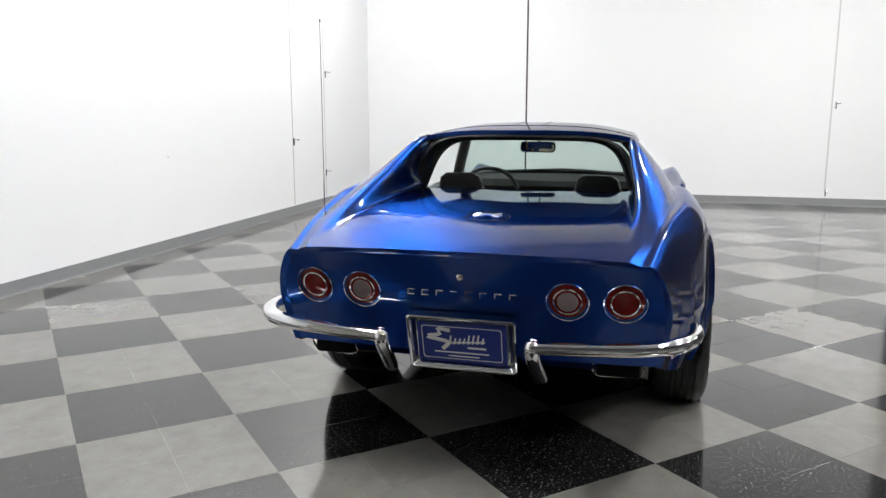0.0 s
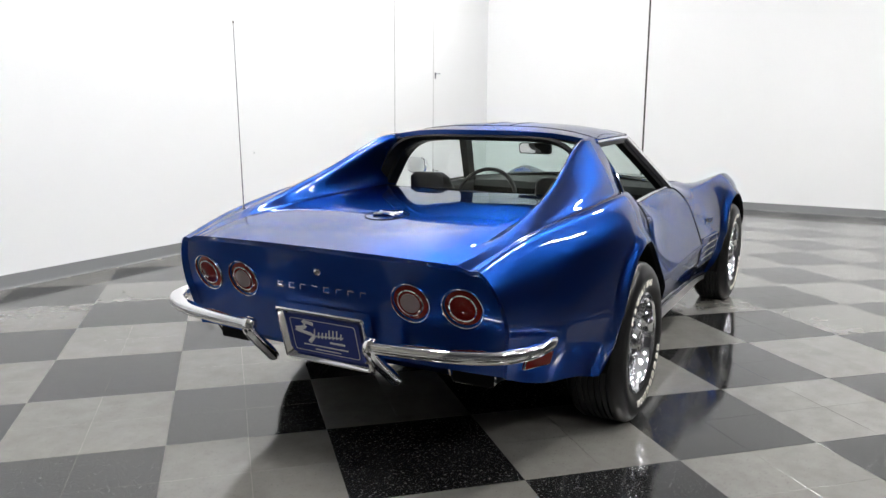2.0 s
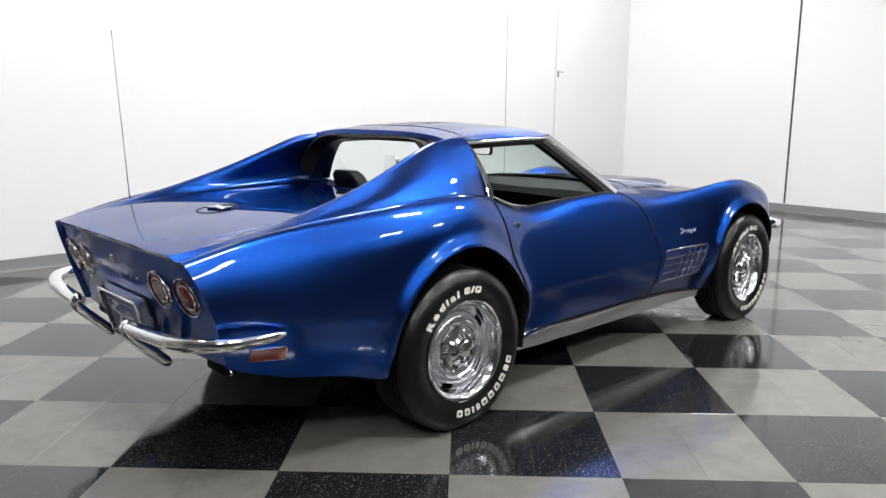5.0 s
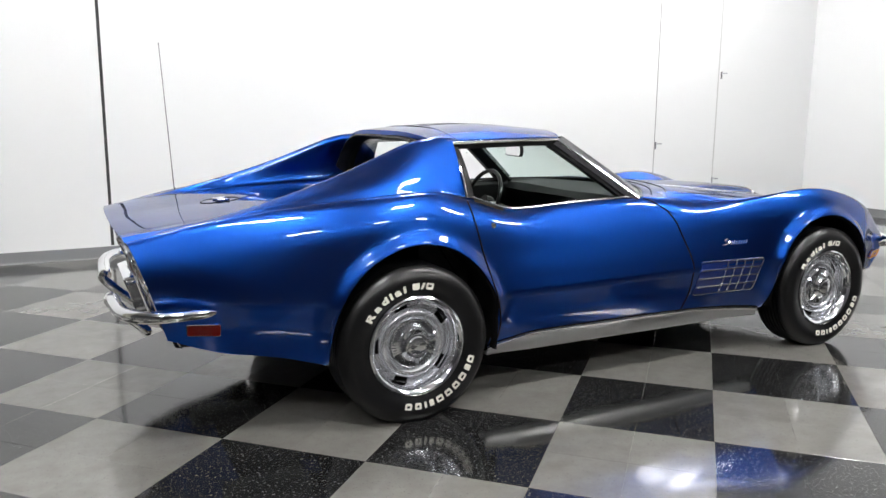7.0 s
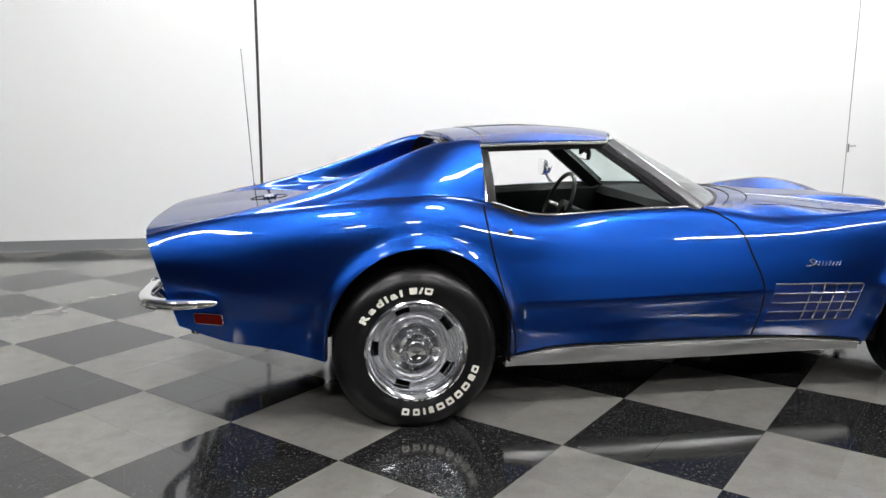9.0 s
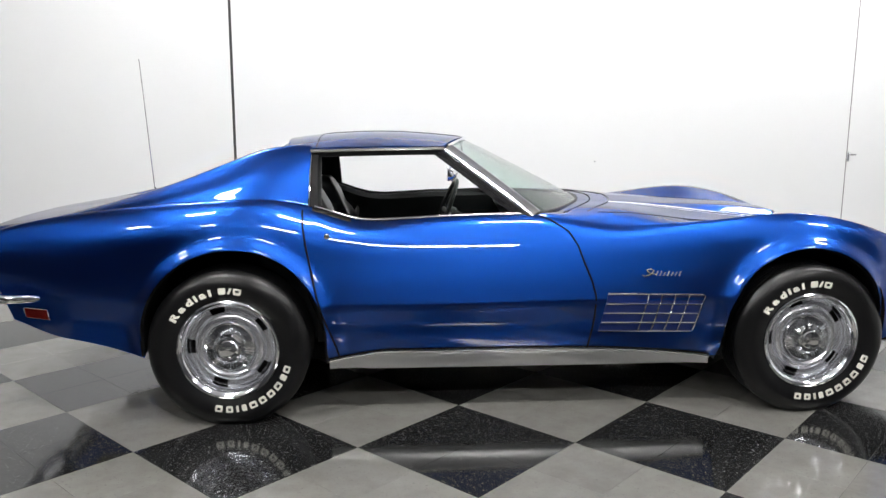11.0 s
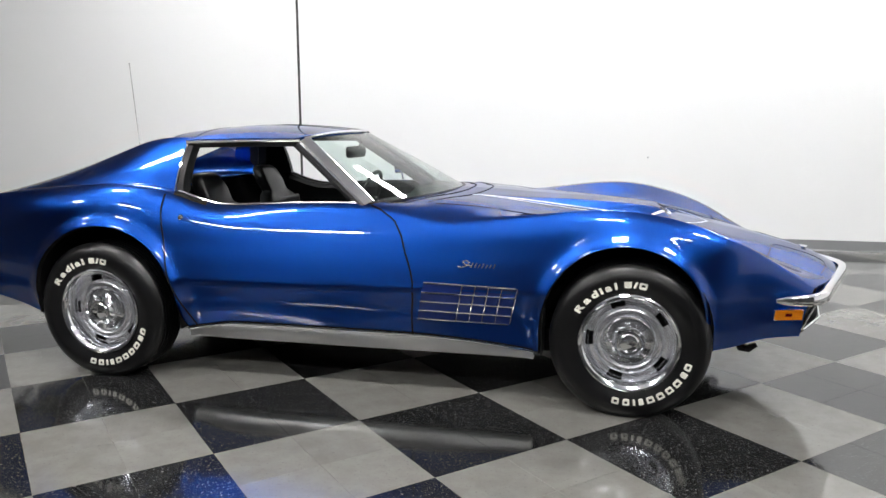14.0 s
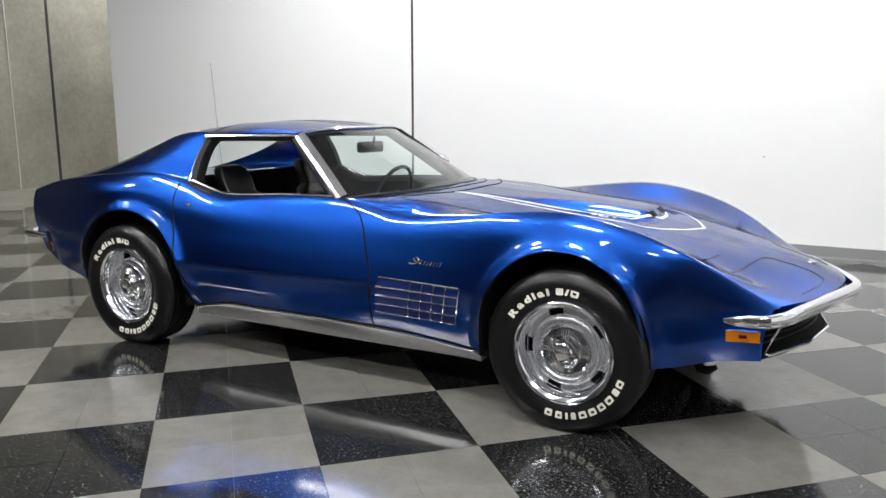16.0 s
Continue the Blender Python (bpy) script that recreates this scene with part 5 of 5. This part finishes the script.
for sd in (-1, 1):
    bm = bmesh.new()
    tube(bm, mirrored([(nose_x(.585) + 0.005, .588, .50), (nose_x(.585) - 0.02, .588, .45), (nose_x(.585) - 0.05, .585, .375), (nose_x(.56) - 0.05, .55, .362), (nose_x(.3) - 0.05, .3, .360), (nose_x(0) - 0.05, 0.004, .360)], sd), 0.006, 6)
    part("grille_moulding", bm, CHROME, car, "thin chrome grille moulding")
    bm = bmesh.new()
    tube(bm, [(1.715, sd * .56, .36), (1.718, sd * .56, .30), (1.728, sd * .56, .272), (1.757, sd * .56, .268), (1.79, sd * .56, .288)], [.024, .023, .020, .018, .010], 8)
    part("splash_bracket", bm, UNDER, car, "black bracket under the front valance")
    bm = bmesh.new()
    box(bm, (.868, min(sd * .56, sd * .70), .215), (.876, max(sd * .56, sd * .70), .40), 0.003)
    part("splash_shield", bm, DULL_STEEL, car, "grey splash shield behind the front wheel")

# ---- cabin ----
bm = bmesh.new()
rows = []
for x, zf in ((0.36, .42), (0.05, .30), (-0.85, .30), (-0.95, .55), (-1.12, .80), (-1.14, .885)):
    rows.append([(x, y, zf + (0.22 if abs(y) < 0.10 and x > -0.9 else 0.0)) for y in (-.66, -.5, -.14, -.09, .09, .14, .5, .66)])
grid(bm, rows)
part("cabin_floor", bm, CARPET, car, "black carpeted cabin floor and tunnel")
for sd in (-1, 1):
    bm = bmesh.new()
    grid(bm, [[(x, sd * y, z) for y, z in ((.64, .32), (.63, .84), (.56, .90))] for x in (-0.90, -1.14)])
    grid(bm, [[(x, sd * y, z) for y, z in ((.60, .88), (.56, 1.0), (.50, 1.13))] for x in (-0.93, -1.10)])
    part("quarter_trim", bm, BLACK, car, "black trim inside the rear quarter")
# dashboard
bm = bmesh.new()
rows = []
for y in np.linspace(-0.64, 0.64, 24):
    xb = windshield_base(y) - 0.01
    pod = 0.03 * math.exp(-((y - 0.35) / 0.2) ** 2) + 0.03 * math.exp(-((y + 0.38) / 0.25) ** 2)
    rows.append([(xb, y, .875), (min(xb, 0.16) - 0.02, y, .858 + 0.3 * pod), (0.06 - pod, y, .845 + 0.4 * pod), (0.03 - pod, y, .815), (0.07, y, .72), (0.12, y, .62), (0.3, y, .56)])
grid(bm, rows)
part("dashboard", bm, DASH, car, "black padded dashboard")
bm = bmesh.new()
box(bm, (-0.22, -0.13, .50), (0.12, 0.13, .72), 0.03)
part("centre_console", bm, LEATHER, car, "black centre console")
# steering wheel
root = empty("steering_wheel")
root.parent = car
root["label"] = "black three-spoke steering wheel with a steel hub"
bm = bmesh.new()
R = 0.188
rows = []
for k in range(40):
    a = 2 * math.pi * k / 40
    rows.append([((R + 0.012 * math.cos(b)) * math.cos(a), (R + 0.012 * math.cos(b)) * math.sin(a), 0.012 * math.sin(b)) for b in np.linspace(0, 2 * math.pi, 8, endpoint=False)])
grid(bm, rows, closed=True, loop=True)
part("rim", bm, LEATHER, root)
for k in (0, 1, 2):
    a = radians((0, 180, 270)[k])
    bm = bmesh.new()
    tube(bm, [(0.04 * math.cos(a), 0.04 * math.sin(a), -0.035), (0.18 * math.cos(a), 0.18 * math.sin(a), -0.002)], 0.012, 8, flatten=0.3, up=(-math.sin(a), math.cos(a), 0))
    part("spoke", bm, BRUSHED, root, "brushed steel spoke")
bm = bmesh.new()
tube(bm, [(0, 0, -0.25), (0, 0, -0.07), (0, 0, -0.06), (0, 0, -0.015)], [0.03, 0.03, 0.045, 0.042], 16)
part("hub", bm, BLACK, root)
root.matrix_basis = Matrix.Translation((-0.285, .345, .765)) @ Matrix.Rotation(radians(-90), 4, "Z") @ Matrix.Rotation(radians(68), 4, "X")


def seat(yc):
    root = empty("seat")
    root.parent = car
    root["label"] = "black vinyl high-back bucket seat"
    # backrest: a padded slab, narrow at the headrest
    bm = bmesh.new()
    prof = [(0.0, .44, .215, .07), (.12, .47, .225, .075), (.28, .56, .225, .07), (.40, .66, .21, .06), (.46, .73, .16, .055), (.485, .75, .112, .046), (.50, .76, .108, .046), (.56, .80, .115, .052), (.62, .84, .10, .045), (.645, .85, .07, .03)]
    rows = []
    for h, _, hw, th in prof:
        z = .36 + h * 0.94
        x = -0.655 - h * 0.46
        row = []
        for k in range(24):
            a = 2 * math.pi * k / 24
            c, s_ = math.cos(a), math.sin(a)
            row.append((x + th * math.copysign(abs(s_) ** 0.7, s_) + (0.02 * (abs(c) ** 4) if s_ > 0 else 0), yc + hw * math.copysign(abs(c) ** 0.6, c), z))
        rows.append(row)
    vs = grid(bm, rows, closed=True)
    cap(bm, vs[0])
    cap(bm, vs[-1])
    part("backrest", bm, LEATHER, root, "", 70)
    for k in range(5):
        h = 0.12 + 0.075 * k
        bm = bmesh.new()
        z, x = .36 + h * 0.94, -0.655 - h * 0.46
        rows = []
        for y in np.linspace(-0.13, 0.13, 8):
            rows.append([(x + 0.068 + 0.014 * math.cos(b) , yc + y, z + 0.032 * math.sin(b)) for b in np.linspace(-1.5, 1.5, 7)])
        grid(bm, rows)
        part("cushion_pleat", bm, LEATHER, root)
    bm = bmesh.new()
    box(bm, (-0.68, yc - 0.23, .33), (-0.16, yc + 0.23, .46), 0.05, 3)
    part("cushion", bm, LEATHER, root)
    bm = bmesh.new()
    box(bm, (-0.875, yc - 0.10, .80), (-0.855, yc + 0.10, .812), 0.004)
    part("headrest_band", bm, BLACK, root)


seat(0.345)
seat(-0.345)
# interior mirror
root = empty("interior_mirror")
root.parent = car
root["label"] = "black interior rear-view mirror on a short stem"
bm = bmesh.new()
vs = grid(bm, [[(dx, y, z) for y, z in rounded_rect(hy, hz, .02)] for dx, hy, hz in ((-.012, .098, .026), (-.010, .104, .031), (.004, .104, .031), (.014, .09, .02))], closed=True)
cap(bm, vs[-1])
part("mirror_shell", bm, BLACK, root)
bm = bmesh.new()
vs = grid(bm, [[(-.0125, y, z) for y, z in rounded_rect(.098, .026, .02)], [(-.0115, y, z) for y, z in rounded_rect(.05, .01, .009)]], closed=True)
cap(bm, vs[-1])
part("mirror_glass", bm, SILVER_MIRROR, root)
bm = bmesh.new()
tube(bm, [(0.01, 0, .01), (0.03, 0, .05), (0.02, 0, .095)], 0.007, 8)
part("stem", bm, BLACK, root)
root.matrix_basis = Matrix.Translation((-0.24, .055, 1.07)) @ Matrix.Rotation(radians(-8), 4, "Z")
# outside mirror on the driver's door
root = empty("door_mirror")
root.parent = car
root["label"] = "chrome outside mirror on the driver's door"
bm = bmesh.new()
vs = grid(bm, [[(dx, y, z) for y, z in rounded_rect(hy, hz, .028)] for dx, hy, hz in ((-.02, .058, .044), (-.018, .062, .048), (.0, .062, .048), (.03, .05, .038), (.045, .03, .022))], closed=True)
cap(bm, vs[-1])
part("mirror_shell", bm, CHROME, root)
bm = bmesh.new()
vs = grid(bm, [[(-.0205, y, z) for y, z in rounded_rect(.058, .044, .028)], [(-.0195, y, z) for y, z in rounded_rect(.03, .02, .018)]], closed=True)
cap(bm, vs[-1])
part("mirror_glass", bm, SILVER_MIRROR, root)
bm = bmesh.new()
tube(bm, [(0.01, 0, -.03), (0.03, -.03, -.08), (0.06, -.09, -.125)], [.009, .009, .016], 8)
part("stem", bm, CHROME, root)
root.matrix_basis = Matrix.Translation((-0.22, .845, .945))
DARK_PHASE = 0


# ---- the floor: 12-inch tiles laid in 24-inch checks at 45 degrees to the car ----
TILE = 0.3048
FLOOR_O, FLOOR_A = (0.165, -1.077), radians(45.5)
bm = bmesh.new()
box(bm, (-9.8, -11.1, -0.12), (WALL_X + 0.1, 7.1, -0.0035))
floor = tagged(part("floor", bm, CONCRETE, label="black and grey checkered vinyl tile floor, waxed and glossy", flat=True), kind="structure", category="floor")


def tile_mesh(mat, name):
    bm = bmesh.new()
    h = TILE / 2 - 0.0003
    vs = [[bm.verts.new((x, y, z)) for x, y in ((-r, -r), (r, -r), (r, r), (-r, r))] for r, z in ((h, -0.003), (h, -0.0004), (h - 0.0006, 0.0))]
    for a, b in zip(vs, vs[1:]):
        for k in range(4):
            bm.faces.new((a[k], a[(k + 1) % 4], b[(k + 1) % 4], b[k]))
    bm.faces.new(vs[-1])
    me = bpy.data.meshes.new(name)
    bm.to_mesh(me)
    bm.free()
    me.materials.append(mat)
    return me


TILE_MESHES = [tile_mesh(TILE_LIGHT, "tile_light"), tile_mesh(TILE_DARK, "tile_dark")]
ca, sa = math.cos(FLOOR_A), math.sin(FLOOR_A)
cells = []
for i in range(-60, 61):
    for j in range(-60, 61):
        u, v = (i + 0.5) * TILE, (j + 0.5) * TILE
        x = FLOOR_O[0] + u * ca + v * sa
        y = FLOOR_O[1] + u * sa - v * ca
        if -7.25 < x < WALL_X + 0.15 and -10.9 < y < WALL_Y + SKEW * x + 0.15:
            dark = (math.floor(i / 2) + math.floor(j / 2)) % 2 == DARK_PHASE
            cells.append((x, y, dark, i, j))
near = sorted(cells, key=lambda c: (c[0] * 0.7) ** 2 + (c[1] + 1.6) ** 2)[:300]
near_set = {(c[3], c[4]) for c in near}
for x, y, dark, i, j in near:
    ob = new("tile", TILE_MESHES[dark])
    ob.parent = floor
    ob.matrix_basis = Matrix.Translation((x, y, 0)) @ Matrix.Rotation(FLOOR_A + (math.pi / 2) * ((i * 7 + j * 3) % 4), 4, "Z")
verts, faces, mats = [], [], []
h = TILE / 2 - 0.0003
for x, y, dark, i, j in cells:
    if (i, j) in near_set:
        continue
    k = len(verts)
    for du, dv in ((-h, -h), (h, -h), (h, h), (-h, h)):
        verts.append((x + du * ca + dv * sa, y + du * sa - dv * ca, 0.0))
    faces.append((k, k + 3, k + 2, k + 1))
    mats.append(int(dark))
me = bpy.data.meshes.new("tiling")
me.from_pydata(verts, [], faces)
me.materials.append(TILE_LIGHT)
me.materials.append(TILE_DARK)
me.polygons.foreach_set("material_index", mats)
tiling = new("tiling", me)
tiling.parent = floor
tagged(tiling, "checkered tiles towards the walls", kind="stuff")
